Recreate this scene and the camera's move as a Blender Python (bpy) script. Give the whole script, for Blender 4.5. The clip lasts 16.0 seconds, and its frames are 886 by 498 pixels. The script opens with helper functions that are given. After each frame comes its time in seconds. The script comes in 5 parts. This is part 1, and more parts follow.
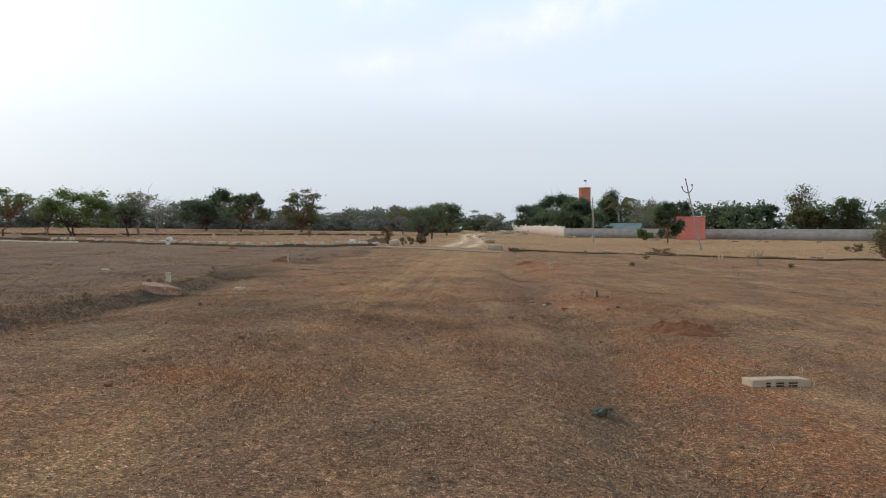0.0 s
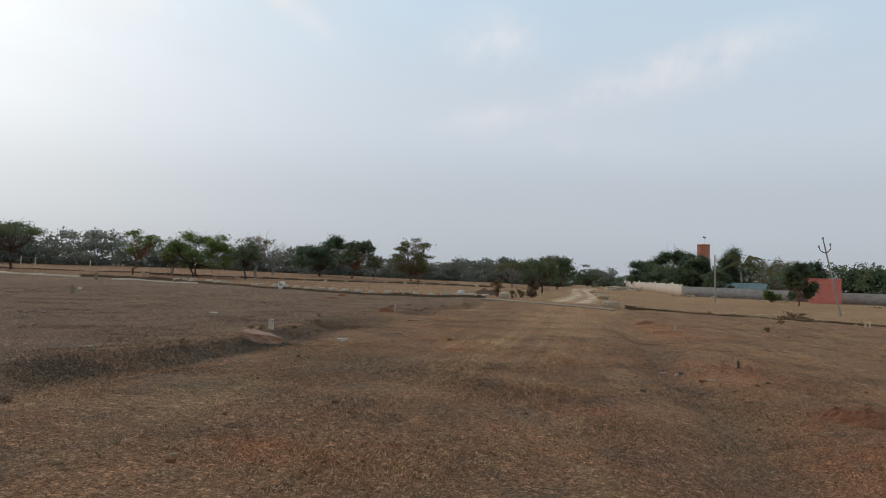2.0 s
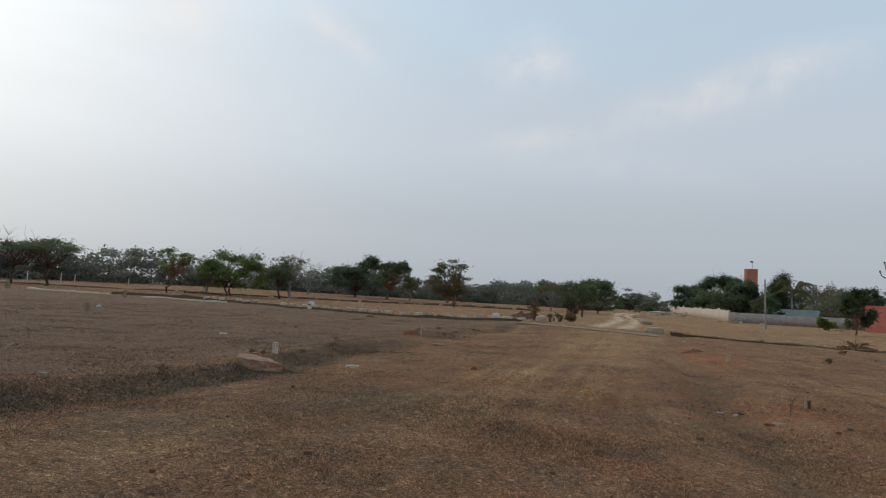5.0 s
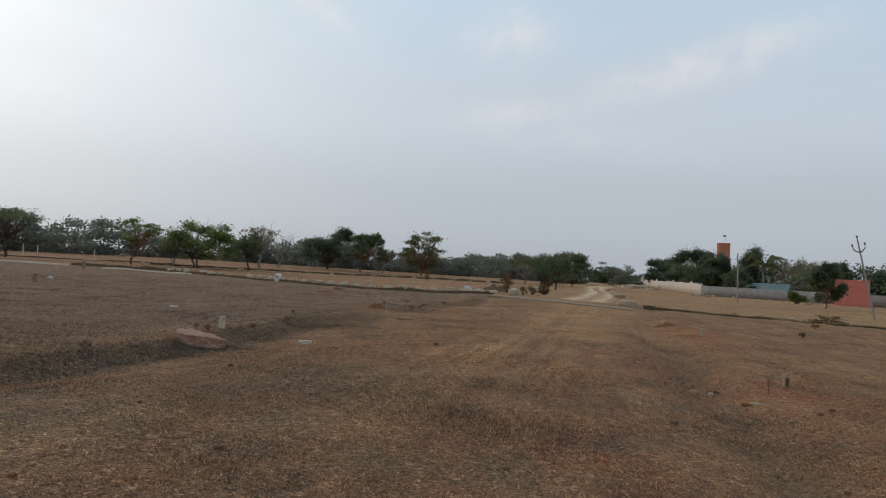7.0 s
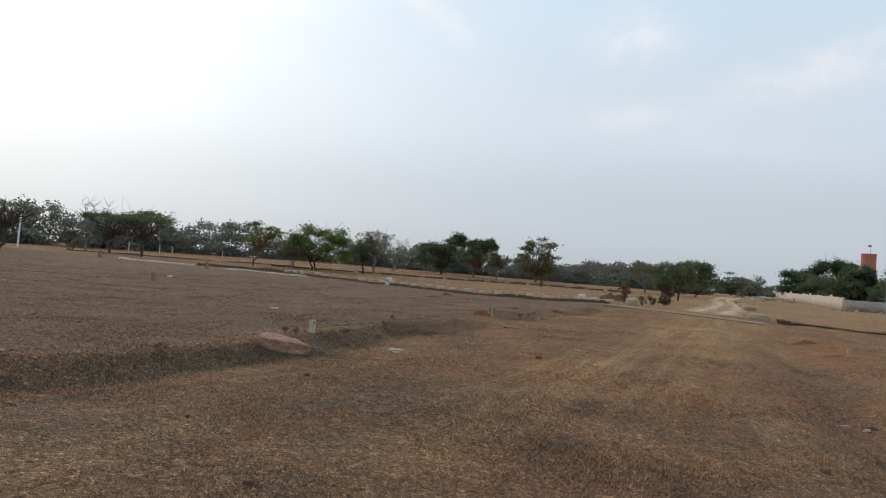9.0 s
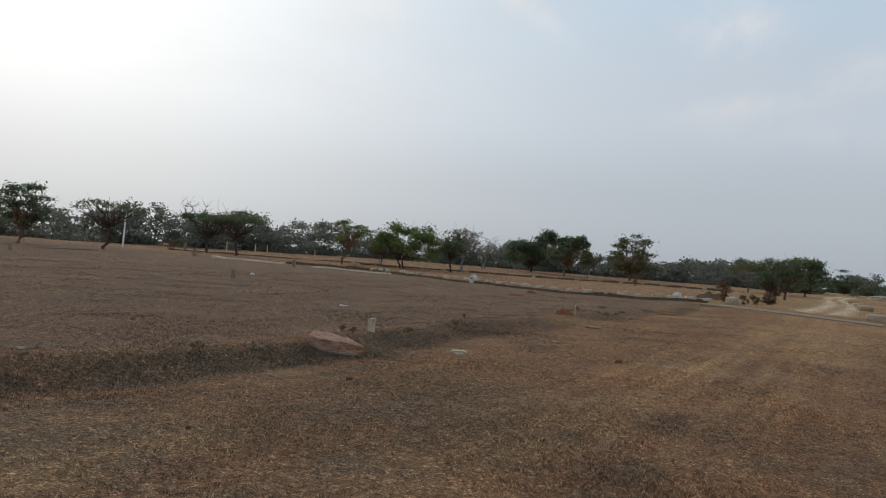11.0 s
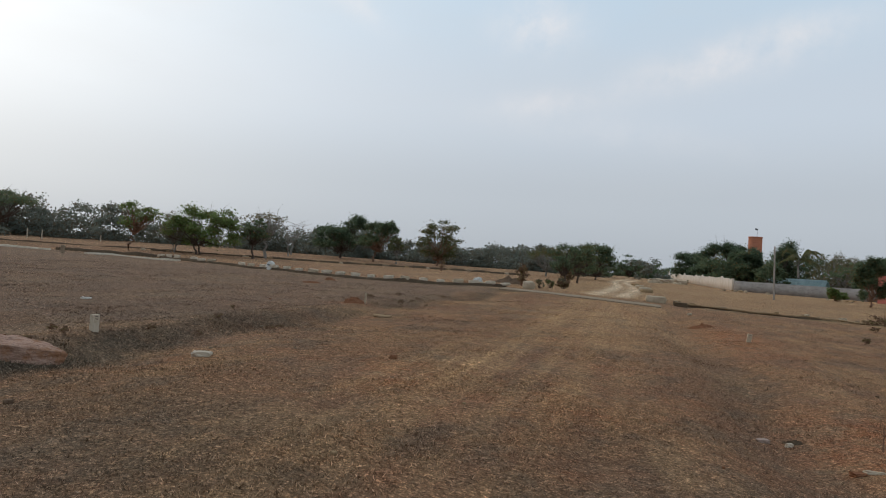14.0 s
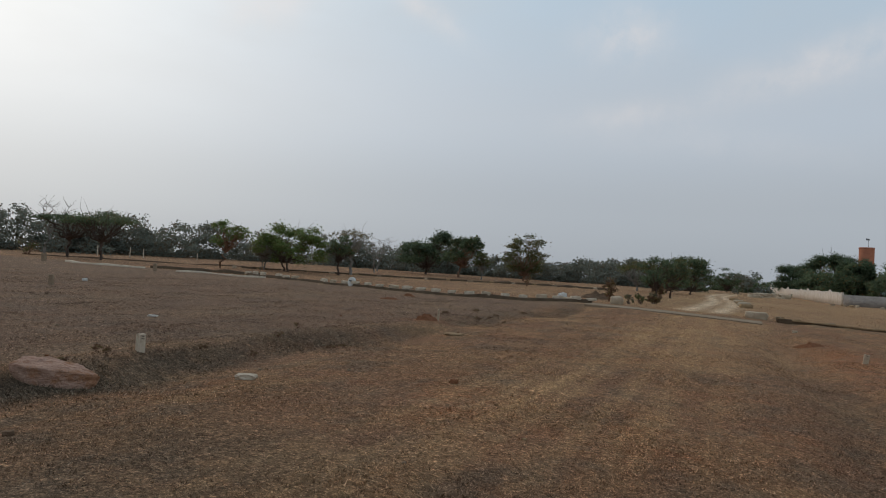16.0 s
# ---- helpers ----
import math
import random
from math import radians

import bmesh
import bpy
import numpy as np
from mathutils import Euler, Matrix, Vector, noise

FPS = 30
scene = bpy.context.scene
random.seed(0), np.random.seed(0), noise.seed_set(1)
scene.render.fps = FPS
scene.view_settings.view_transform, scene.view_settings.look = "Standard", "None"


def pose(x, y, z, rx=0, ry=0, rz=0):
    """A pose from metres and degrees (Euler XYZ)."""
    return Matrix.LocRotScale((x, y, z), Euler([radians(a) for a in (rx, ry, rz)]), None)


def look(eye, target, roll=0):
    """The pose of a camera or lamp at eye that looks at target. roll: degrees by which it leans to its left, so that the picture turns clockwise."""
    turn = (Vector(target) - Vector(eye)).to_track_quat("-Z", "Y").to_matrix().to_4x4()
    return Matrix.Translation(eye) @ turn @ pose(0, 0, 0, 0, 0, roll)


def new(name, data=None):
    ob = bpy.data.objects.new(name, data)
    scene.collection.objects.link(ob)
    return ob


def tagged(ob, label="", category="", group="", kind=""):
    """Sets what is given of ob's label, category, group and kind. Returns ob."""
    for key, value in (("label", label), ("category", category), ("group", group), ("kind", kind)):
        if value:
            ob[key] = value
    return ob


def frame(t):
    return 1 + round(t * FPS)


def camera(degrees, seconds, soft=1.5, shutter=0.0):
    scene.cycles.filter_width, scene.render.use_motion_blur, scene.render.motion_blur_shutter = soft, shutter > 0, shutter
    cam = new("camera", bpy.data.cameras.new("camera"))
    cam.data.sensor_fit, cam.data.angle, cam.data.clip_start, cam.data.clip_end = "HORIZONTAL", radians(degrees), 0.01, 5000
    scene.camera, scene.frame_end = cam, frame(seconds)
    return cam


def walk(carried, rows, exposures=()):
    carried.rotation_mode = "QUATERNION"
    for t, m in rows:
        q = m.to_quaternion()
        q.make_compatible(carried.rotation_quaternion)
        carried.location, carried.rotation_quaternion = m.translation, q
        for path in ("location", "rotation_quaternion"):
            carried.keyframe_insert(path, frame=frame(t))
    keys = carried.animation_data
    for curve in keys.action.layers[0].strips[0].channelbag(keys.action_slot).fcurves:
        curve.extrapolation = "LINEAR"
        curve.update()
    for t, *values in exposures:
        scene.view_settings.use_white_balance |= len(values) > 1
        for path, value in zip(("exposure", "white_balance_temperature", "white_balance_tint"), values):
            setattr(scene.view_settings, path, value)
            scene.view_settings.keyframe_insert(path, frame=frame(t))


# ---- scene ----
cam = camera(62.70, 16.0, soft=1.0)
PATH = [
    (0, (0.720, -0.280, 1.518), (0.5759, 1.7139, 1.4743), -0.13),
    (0.5, (0.594, 0.072, 1.568), (0.5517, 2.0714, 1.5917), 0.24),
    (1, (0.539, 0.401, 1.561), (0.3727, 2.3933, 1.6225), 0.88),
    (1.5, (0.438, 0.742, 1.516), (-0.1161, 2.6626, 1.5823), 1.95),
    (2, (0.386, 1.085, 1.558), (-0.0530, 3.0344, 1.6511), 1.92),
    (2.5, (0.480, 1.403, 1.569), (-0.0065, 3.3398, 1.6757), 2.33),
    (3, (0.476, 1.675, 1.528), (-0.1557, 3.5700, 1.6217), 2.86),
    (3.5, (0.393, 1.988, 1.558), (-0.2432, 3.8807, 1.6717), 3.10),
    (4, (0.423, 2.249, 1.547), (-0.1555, 4.1614, 1.6442), 2.78),
    (4.5, (0.422, 2.544, 1.529), (-0.1725, 4.4496, 1.6556), 3.01),
    (5, (0.313, 2.940, 1.556), (-0.2339, 4.8575, 1.7056), 2.68),
    (5.2, (0.298, 3.013, 1.548), (-0.1978, 4.9447, 1.6961), 2.46),
    (7.3, (0.368, 4.157, 1.544), (-0.1159, 6.0961, 1.6200), 2.90),
    (7.5, (0.394, 4.249, 1.549), (-0.1531, 6.1709, 1.6305), 3.81),
    (8, (0.375, 4.550, 1.516), (-0.3261, 6.4224, 1.5524), 4.45),
    (8.2, (0.335, 4.719, 1.555), (-0.4316, 6.5654, 1.5996), 4.63),
    (10.3, (0.255, 5.972, 1.524), (-0.5032, 7.8190, 1.6329), 2.94),
    (10.5, (0.254, 6.135, 1.520), (-0.5016, 7.9842, 1.6124), 2.59),
    (11, (0.230, 6.399, 1.519), (-0.7817, 8.1230, 1.5745), 3.92),
    (11.5, (0.061, 6.722, 1.554), (-1.2571, 8.2223, 1.6615), 3.76),
    (12, (0.114, 6.981, 1.533), (-1.0648, 8.5928, 1.6508), 2.19),
    (12.5, (0.195, 7.328, 1.531), (-0.7048, 9.1126, 1.6002), 3.88),
    (13, (0.158, 7.696, 1.534), (-0.5280, 9.5733, 1.6029), 4.23),
    (13.5, (0.163, 7.925, 1.524), (-0.4227, 9.8366, 1.5733), 3.75),
    (14, (0.250, 8.221, 1.546), (-0.2960, 10.1443, 1.5970), 3.58),
    (14.5, (0.220, 8.541, 1.525), (-0.3136, 10.4681, 1.5578), 4.49),
    (15, (0.184, 8.800, 1.555), (-0.3357, 10.7313, 1.5935), 3.79),
    (15.5, (0.242, 9.026, 1.550), (-0.3385, 10.9397, 1.5943), 2.46),
    (16, (0.284, 9.273, 1.556), (-0.4925, 11.1145, 1.6354), 3.17),
]
walk(cam, [(t, look(eye, target, roll)) for t, eye, target, roll in PATH],
     [(0, 0.22), (0.5, 0.02), (1, -0.06), (1.5, -0.18), (2, -0.24), (2.5, -0.28), (3.0, -0.24), (3.5, -0.33), (4.0, -0.29), (4.5, -0.36), (5.2, -0.36), (7.5, -0.26), (8.2, 0.0), (10.5, -0.27),
      (11, -0.37), (11.5, -0.92), (12, -0.72), (12.5, -0.37), (13, -0.28), (13.5, 0.0), (14, -0.24), (14.5, -0.08), (15, -0.15), (15.5, -0.28), (16, -0.52)])

# ---- light -------------------------------------------------------------
SUN_AZ, SUN_EL = radians(62), radians(30)          # azimuth is left of the track's heading
SUN_DIR = Vector((-math.sin(SUN_AZ) * math.cos(SUN_EL), math.cos(SUN_AZ) * math.cos(SUN_EL), math.sin(SUN_EL)))

world = bpy.data.worlds.new("hazy_sky")
scene.world = world
world.use_nodes = True
wn, wl = world.node_tree.nodes, world.node_tree.links
wn.clear()


def wmath(op, a, b=None, clamp=False):
    n = wn.new("ShaderNodeMath")
    n.operation, n.use_clamp = op, clamp
    for i, v in enumerate((a, b)):
        if v is None:
            continue
        if isinstance(v, (int, float)):
            n.inputs[i].default_value = v
        else:
            wl.new(v, n.inputs[i])
    return n.outputs[0]


def wdot(vec_socket, v):
    n = wn.new("ShaderNodeVectorMath")
    n.operation = "DOT_PRODUCT"
    wl.new(vec_socket, n.inputs[0])
    n.inputs[1].default_value = v
    return n.outputs["Value"]


def wmix(fac, a, b, blend="MIX"):
    n = wn.new("ShaderNodeMix")
    n.data_type, n.blend_type = "RGBA", blend
    for sock, v in ((n.inputs[0], fac), (n.inputs[6], a), (n.inputs[7], b)):
        if isinstance(v, (int, float)):
            sock.default_value = v
        elif isinstance(v, tuple):
            sock.default_value = (*v, 1)
        else:
            wl.new(v, sock)
    return n.outputs[2]


coord = wn.new("ShaderNodeTexCoord").outputs["Generated"]
up = wdot(coord, (0, 0, 1))
ramp = wn.new("ShaderNodeValToRGB")
wl.new(up, ramp.inputs[0])
ramp.color_ramp.interpolation = "EASE"
SKY_STOPS = [(0.0, (0.565, 0.620, 0.685)), (0.10, (0.635, 0.700, 0.775)), (0.22, (0.735, 0.830, 0.940)),
             (0.38, (0.680, 0.855, 1.020)), (0.7, (0.55, 0.73, 0.93)), (1.0, (0.44, 0.62, 0.85))]
while len(ramp.color_ramp.elements) < len(SKY_STOPS):
    ramp.color_ramp.elements.new(0.5)
for el, (p, c) in zip(ramp.color_ramp.elements, SKY_STOPS):
    el.position, el.color = p, (*c, 1)
sky = ramp.outputs[0]

# bright veil round the hidden sun
toward = wmath("MAXIMUM", wdot(coord, SUN_DIR), 0.0)
veil = wmath("MULTIPLY", wmath("MULTIPLY", wmath("POWER", toward, 8.0), wmath("MULTIPLY", wmath("ADD", up, 0.20), 2.5, True)), 0.85, True)
sky = wmix(veil, sky, (1.60, 1.61, 1.58))

# broad soft cloud sheet
cn = wn.new("ShaderNodeTexNoise")
cm = wn.new("ShaderNodeMapping")
cm.inputs["Scale"].default_value = (1.6, 1.6, 5.0)
wl.new(coord, cm.inputs[0])
wl.new(cm.outputs[0], cn.inputs["Vector"])
cn.inputs["Scale"].default_value, cn.inputs["Detail"].default_value, cn.inputs["Roughness"].default_value = 2.2, 5, 0.55
sheet = wmath("MULTIPLY", wmath("SUBTRACT", cn.outputs["Fac"], 0.45, True), 0.7, True)
sheet = wmath("MULTIPLY", sheet, wmath("MULTIPLY", up, 3.0, True))
sky = wmix(sheet, sky, (0.80, 0.82, 0.83))

# a few torn wisps: azimuth left of heading, elevation, half width, half height, slant (degrees), strength
WISPS = [(9.3, 18.9, 2.9, 1.9, 8, 1.0), (25.0, 20.2, 3.2, 0.9, -32, 0.8), (-4.5, 16.2, 7.0, 1.5, 13, 0.75),
         (37.5, 19.9, 3.6, 1.9, 30, 0.8), (8.5, 13.2, 4.0, 1.0, 6, 0.45), (-10.0, 18.0, 3.5, 1.2, 12, 0.45),
         (57.0, 19.4, 3.0, 1.5, 10, 0.5), (3.0, 11.0, 9.0, 1.2, -6, 0.2)]
fn = wn.new("ShaderNodeTexNoise")
wl.new(coord, fn.inputs["Vector"])
fn.inputs["Scale"].default_value, fn.inputs["Detail"].default_value, fn.inputs["Roughness"].default_value = 16, 6, 0.6
torn = wmath("MULTIPLY", wmath("SUBTRACT", fn.outputs["Fac"], 0.26, True), 2.8, True)
for az, el, sx, sy, slant, power in WISPS:
    a, e = radians(az), radians(el)
    c = Vector((-math.sin(a) * math.cos(e), math.cos(a) * math.cos(e), math.sin(e)))
    right = Vector((math.cos(a), math.sin(a), 0))
    upv = right.cross(c)
    s = radians(slant)
    ax, ay = right * math.cos(s) + upv * math.sin(s), upv * math.cos(s) - right * math.sin(s)
    u = wmath("DIVIDE", wdot(coord, ax), 1.0)
    u0, v0 = c.dot(ax), c.dot(ay)
    u = wmath("DIVIDE", wmath("SUBTRACT", u, u0), math.sin(radians(sx)))
    v = wmath("DIVIDE", wmath("SUBTRACT", wdot(coord, ay), v0), math.sin(radians(sy)))
    r2 = wmath("ADD", wmath("MULTIPLY", u, u), wmath("MULTIPLY", v, v))
    g = wmath("POWER", 2.718, wmath("MULTIPLY", r2, -1.0))
    ahead = wmath("MULTIPLY", wmath("ADD", wdot(coord, c), 0.0), 1.0, True)
    m = wmath("MULTIPLY", wmath("MULTIPLY", g, wmath("MULTIPLY", torn, power)), ahead, True)
    sky = wmix(wmath("MULTIPLY", m, 0.60), sky, (1.22, 1.13, 1.09))

clear = wn.new("ShaderNodeTexSky")
clear.sky_type, clear.sun_disc = "NISHITA", False
clear.sun_elevation, clear.sun_rotation = SUN_EL, -SUN_AZ
clear.dust_density = 4.0
bg_clear, bg_haze = wn.new("ShaderNodeBackground"), wn.new("ShaderNodeBackground")
wl.new(clear.outputs[0], bg_clear.inputs[0])
bg_clear.inputs[1].default_value = 0.05
wl.new(sky, bg_haze.inputs[0])
bg_haze.inputs[1].default_value = 1.0
both = wn.new("ShaderNodeMixShader")
both.inputs[0].default_value = 0.88
wl.new(bg_clear.outputs[0], both.inputs[1])
wl.new(bg_haze.outputs[0], both.inputs[2])
wl.new(both.outputs[0], wn.new("ShaderNodeOutputWorld").inputs[0])

sun = new("sun", bpy.data.lights.new("sun", "SUN"))
sun.data.energy, sun.data.angle, sun.data.color = 1.05, radians(14), (1.0, 0.93, 0.84)
sun.matrix_world = look(SUN_DIR * 50, (0, 0, 0))

# ---- materials ---------------------------------------------------------


class Mat:
    """A small wrapper for node materials."""

    def __init__(self, name, rough=0.9):
        self.m = bpy.data.materials.new(name)
        self.m.use_nodes = True
        self.n, self.l = self.m.node_tree.nodes, self.m.node_tree.links
        self.b = self.n["Principled BSDF"]
        self.b.inputs["Roughness"].default_value = rough
        self.b.inputs["Specular IOR Level"].default_value = 0.04
        self.co = self.n.new("ShaderNodeTexCoord").outputs["Object"]

    def put(self, sock, v):
        if isinstance(v, (int, float)):
            sock.default_value = v
        elif isinstance(v, tuple):
            sock.default_value = (*v, 1) if len(v) == 3 and sock.type == "RGBA" else v
        else:
            self.l.new(v, sock)

    def noise(self, scale, detail=4, rough=0.6, stretch=None):
        t = self.n.new("ShaderNodeTexNoise")
        t.inputs["Scale"].default_value, t.inputs["Detail"].default_value, t.inputs["Roughness"].default_value = scale, detail, rough
        src = self.co
        if stretch:
            mp = self.n.new("ShaderNodeMapping")
            mp.inputs["Scale"].default_value = stretch
            self.l.new(self.co, mp.inputs[0])
            src = mp.outputs[0]
        self.l.new(src, t.inputs["Vector"])
        return t.outputs["Fac"]

    def band(self, v, lo, hi, a=0.0, b=1.0):
        r = self.n.new("ShaderNodeMapRange")
        self.put(r.inputs[0], v)
        for i, x in enumerate((lo, hi, a, b)):
            r.inputs[i + 1].default_value = x
        return r.outputs[0]

    def math(self, op, a, b):
        t = self.n.new("ShaderNodeMath")
        t.operation = op
        self.put(t.inputs[0], a), self.put(t.inputs[1], b)
        return t.outputs[0]

    def mix(self, fac, a, b, blend="MIX"):
        t = self.n.new("ShaderNodeMix")
        t.data_type, t.blend_type = "RGBA", blend
        self.put(t.inputs[0], fac), self.put(t.inputs[6], a), self.put(t.inputs[7], b)
        return t.outputs[2]

    def attr(self, name):
        t = self.n.new("ShaderNodeAttribute")
        t.attribute_name = name
        return t.outputs["Fac"]

    def island(self):
        return self.n.new("ShaderNodeNewGeometry").outputs["Random Per Island"]

    def chance(self):
        return self.n.new("ShaderNodeObjectInfo").outputs["Random"]

    def bump(self, h, strength, distance):
        t = self.n.new("ShaderNodeBump")
        t.inputs["Strength"].default_value, t.inputs["Distance"].default_value = strength, distance
        self.l.new(h, t.inputs["Height"])
        self.l.new(t.outputs[0], self.b.inputs["Normal"])

    def color(self, c):
        self.put(self.b.inputs["Base Color"], c)
        return self


def stone_mat(name, dark, light, stain=(0.10, 0.07, 0.05), scale=6.0, rough=0.9, stained=0.5):
    q = Mat(name, rough)
    c = q.mix(q.band(q.noise(scale, 6), 0.32, 0.68), dark, light)
    c = q.mix(q.band(q.noise(scale * 7, 3), 0.55, 0.8, 0.0, 0.5), c, stain)
    c = q.mix(q.math("MULTIPLY", q.band(q.noise(scale * 0.5, 5), 0.5, 0.72), stained), c, stain)
    q.color(c).bump(q.noise(scale * 5, 6), 0.6, 0.02)
    return q.m


def leaf_mat(name, dark, light, dry=(0.2, 0.15, 0.07), dryness=0.12):
    q = Mat(name, 0.6)
    r = q.island()
    c = q.mix(r, dark, light)
    c = q.mix(q.band(q.noise(0.9, 3), 0.45, 0.7, 0.0, 0.5), c, dark)
    c = q.mix(q.band(r, 1.0 - dryness, 1.0 - dryness + 0.02), c, dry)
    q.color(c)
    tr = q.n.new("ShaderNodeBsdfTranslucent")
    q.l.new(c, tr.inputs[0])
    mx = q.n.new("ShaderNodeMixShader")
    mx.inputs[0].default_value = 0.56
    q.l.new(q.b.outputs[0], mx.inputs[1]), q.l.new(tr.outputs[0], mx.inputs[2])
    q.l.new(mx.outputs[0], q.n["Material Output"].inputs[0])
    return q.m


def field_tint(q, c):
    """Patches that grass and soil share: charcoal-grey herb mats, rusty bare spots, yellower straw."""
    c = q.mix(q.band(q.noise(0.33, 5, 0.65), 0.42, 0.58, 0.0, 0.7), c, (0.200, 0.112, 0.068))
    c = q.mix(q.band(q.noise(0.75, 6, 0.75), 0.53, 0.65, 0.0, 0.42), c, (0.275, 0.122, 0.062))
    c = q.mix(q.band(q.noise(0.55, 6, 0.7, (1.0, 0.35, 1.0)), 0.50, 0.66, 0.0, 0.55), c, (0.370, 0.232, 0.118))
    grey = q.band(q.noise(1.15, 6, 0.72, (1.0, 0.6, 1.0)), 0.49, 0.61, 0.0, 0.58)
    c = q.mix(grey, c, (0.138, 0.098, 0.066))
    c = q.mix(q.math("MULTIPLY", q.attr("plot"), 0.62), c, (0.150, 0.104, 0.074))
    # bare red earth
    rd = q.math("MULTIPLY", q.attr("red"), q.band(q.noise(3.0, 6, 0.75), 0.38, 0.58))
    c = q.mix(q.math("MULTIPLY", rd, 0.62), c, (0.32, 0.120, 0.052))
    # grey matted weeds; in the ditch this dark tone also stands in for shade
    gr = q.math("MULTIPLY", q.attr("weed"), q.band(q.noise(1.4, 5, 0.7), 0.30, 0.52, 0.3, 1.0))
    c = q.mix(q.math("MULTIPLY", gr, 0.85), c, (0.100, 0.076, 0.052))
    # trodden straw on the wheel tracks
    tr = q.math("MULTIPLY", q.attr("track"), q.band(q.noise(5.0, 6, 0.8, (1.8, 0.5, 1)), 0.36, 0.52))
    return q.mix(q.math("MULTIPLY", tr, 0.95), c, (0.440, 0.268, 0.130))


def grains(q, c):
    """Light chaff and dark gaps at several sizes, as shares of the colour beneath."""
    for size, lo, much in ((70, 0.50, 0.8), (27, 0.52, 0.85), (9, 0.54, 0.5)):
        c = q.mix(q.band(q.noise(size, 3, 0.7), lo, lo + 0.12, 0.0, much), c, q.mix(1.0, c, (2.15, 2.10, 2.05), "MULTIPLY"))
    for size, lo, much in ((44, 0.50, 0.62), (19, 0.52, 0.72), (6, 0.56, 0.40)):
        c = q.mix(q.band(q.noise(size, 4, 0.75), lo, lo + 0.12, 0.0, much), c, q.mix(1.0, c, (0.26, 0.25, 0.25), "MULTIPLY"))
    return c


def ground_mat():
    q = Mat("dry_field", 0.95)
    fine, mid = q.noise(24, 5, 0.75), q.noise(2.0, 6, 0.68)
    straw = q.mix(q.band(mid, 0.36, 0.62), (0.330, 0.190, 0.098), (0.250, 0.148, 0.080))
    soil = q.mix(q.band(mid, 0.3, 0.7), (0.205, 0.092, 0.044), (0.150, 0.086, 0.050))
    c = field_tint(q, q.mix(q.band(fine, 0.38, 0.60), soil, straw))
    # yellower stubble north of the crossing
    st = q.math("MULTIPLY", q.attr("stubble"), q.band(q.noise(0.35, 5, 0.65), 0.30, 0.55, 0.35, 0.9))
    c = q.mix(q.math("MULTIPLY", st, q.band(q.noise(1.6, 6, 0.75), 0.30, 0.60, 0.25, 1.0)), c, (0.35, 0.222, 0.112))
    # pale sand of the far track
    sd = q.math("MULTIPLY", q.attr("sand"), q.band(q.noise(0.6, 5, 0.65), 0.30, 0.52))
    c = q.mix(sd, c, (0.54, 0.40, 0.26))
    q.color(grains(q, c)).bump(q.math("ADD", fine, q.math("MULTIPLY", q.noise(9, 5), 1.5)), 1.0, 0.04)
    return q.m


def blade_mat(name, dark, light, bright, share=0.16, base=(0.298, 0.168, 0.090)):
    """Grass that takes the colour of its patch; dark, light and bright are shares of it."""
    q = Mat(name, 0.8)
    r = q.island()
    c = field_tint(q, base)
    k = q.math("ADD", q.math("MULTIPLY", r, 0.5), q.band(q.noise(11, 4, 0.7), 0.36, 0.62, 0.0, 0.5))
    much = q.mix(k, (dark,) * 3, (light,) * 3)
    much = q.mix(q.band(r, 1 - share, 1 - share + 0.02), much, (bright, bright * 1.02, bright * 1.05))
    q.color(q.mix(1.0, c, much, "MULTIPLY"))
    return q.m


def bark_mat(name, dark, light):
    q = Mat(name, 0.95)
    c = q.mix(q.noise(5, 5, 0.7, (4, 4, 1)), dark, light)
    q.color(c).bump(q.noise(14, 4, 0.7, (3, 3, 0.6)), 0.8, 0.03)
    return q.m


def wall_mat(name, a, b, stain, streak=0.5):
    q = Mat(name, 0.92)
    c = q.mix(q.band(q.noise(0.8, 6, 0.65), 0.35, 0.66), a, b)
    c = q.mix(q.band(q.noise(1.3, 5, 0.7, (0.8, 0.8, 2.5)), 0.48, 0.72, 0.0, streak), c, stain)
    c = q.mix(q.band(q.noise(11, 4), 0.55, 0.75, 0.0, 0.4), c, stain)
    q.color(c).bump(q.noise(9, 5), 0.4, 0.03)
    return q.m


GROUND = ground_mat()
BLADE = blade_mat("dry_grass_blade", 0.32, 1.65, 2.7, 0.16)
STRAW = blade_mat("pale_straw", 1.0, 2.0, 2.7, 0.15)
WEED = blade_mat("grey_weed_blade", 0.5, 1.35, 2.5, 0.14, (0.172, 0.134, 0.086))
GRANITE = stone_mat("red_granite", (0.30, 0.205, 0.155), (0.46, 0.355, 0.285), (0.20, 0.085, 0.045), 5.0, 0.9, 0.75)
WHITEWASH = stone_mat("whitewashed_stone", (0.38, 0.285, 0.19), (0.58, 0.465, 0.33), (0.22, 0.15, 0.09), 5.0, 0.9, 0.6)
BRIGHTWASH = stone_mat("bright_whitewash", (0.52, 0.485, 0.43), (0.68, 0.645, 0.59), (0.33, 0.27, 0.20), 6.0, 0.85, 0.3)
GREYSTONE = stone_mat("grey_rubble_stone", (0.23, 0.165, 0.11), (0.38, 0.285, 0.19), (0.11, 0.08, 0.06), 4.0)
# dark masonry; its tone also serves as shade in a trench and a hollow
DARK_STONE_SHADE = stone_mat("dark_masonry_and_shade", (0.075, 0.050, 0.032), (0.165, 0.112, 0.070), (0.05, 0.035, 0.024), 3.0)
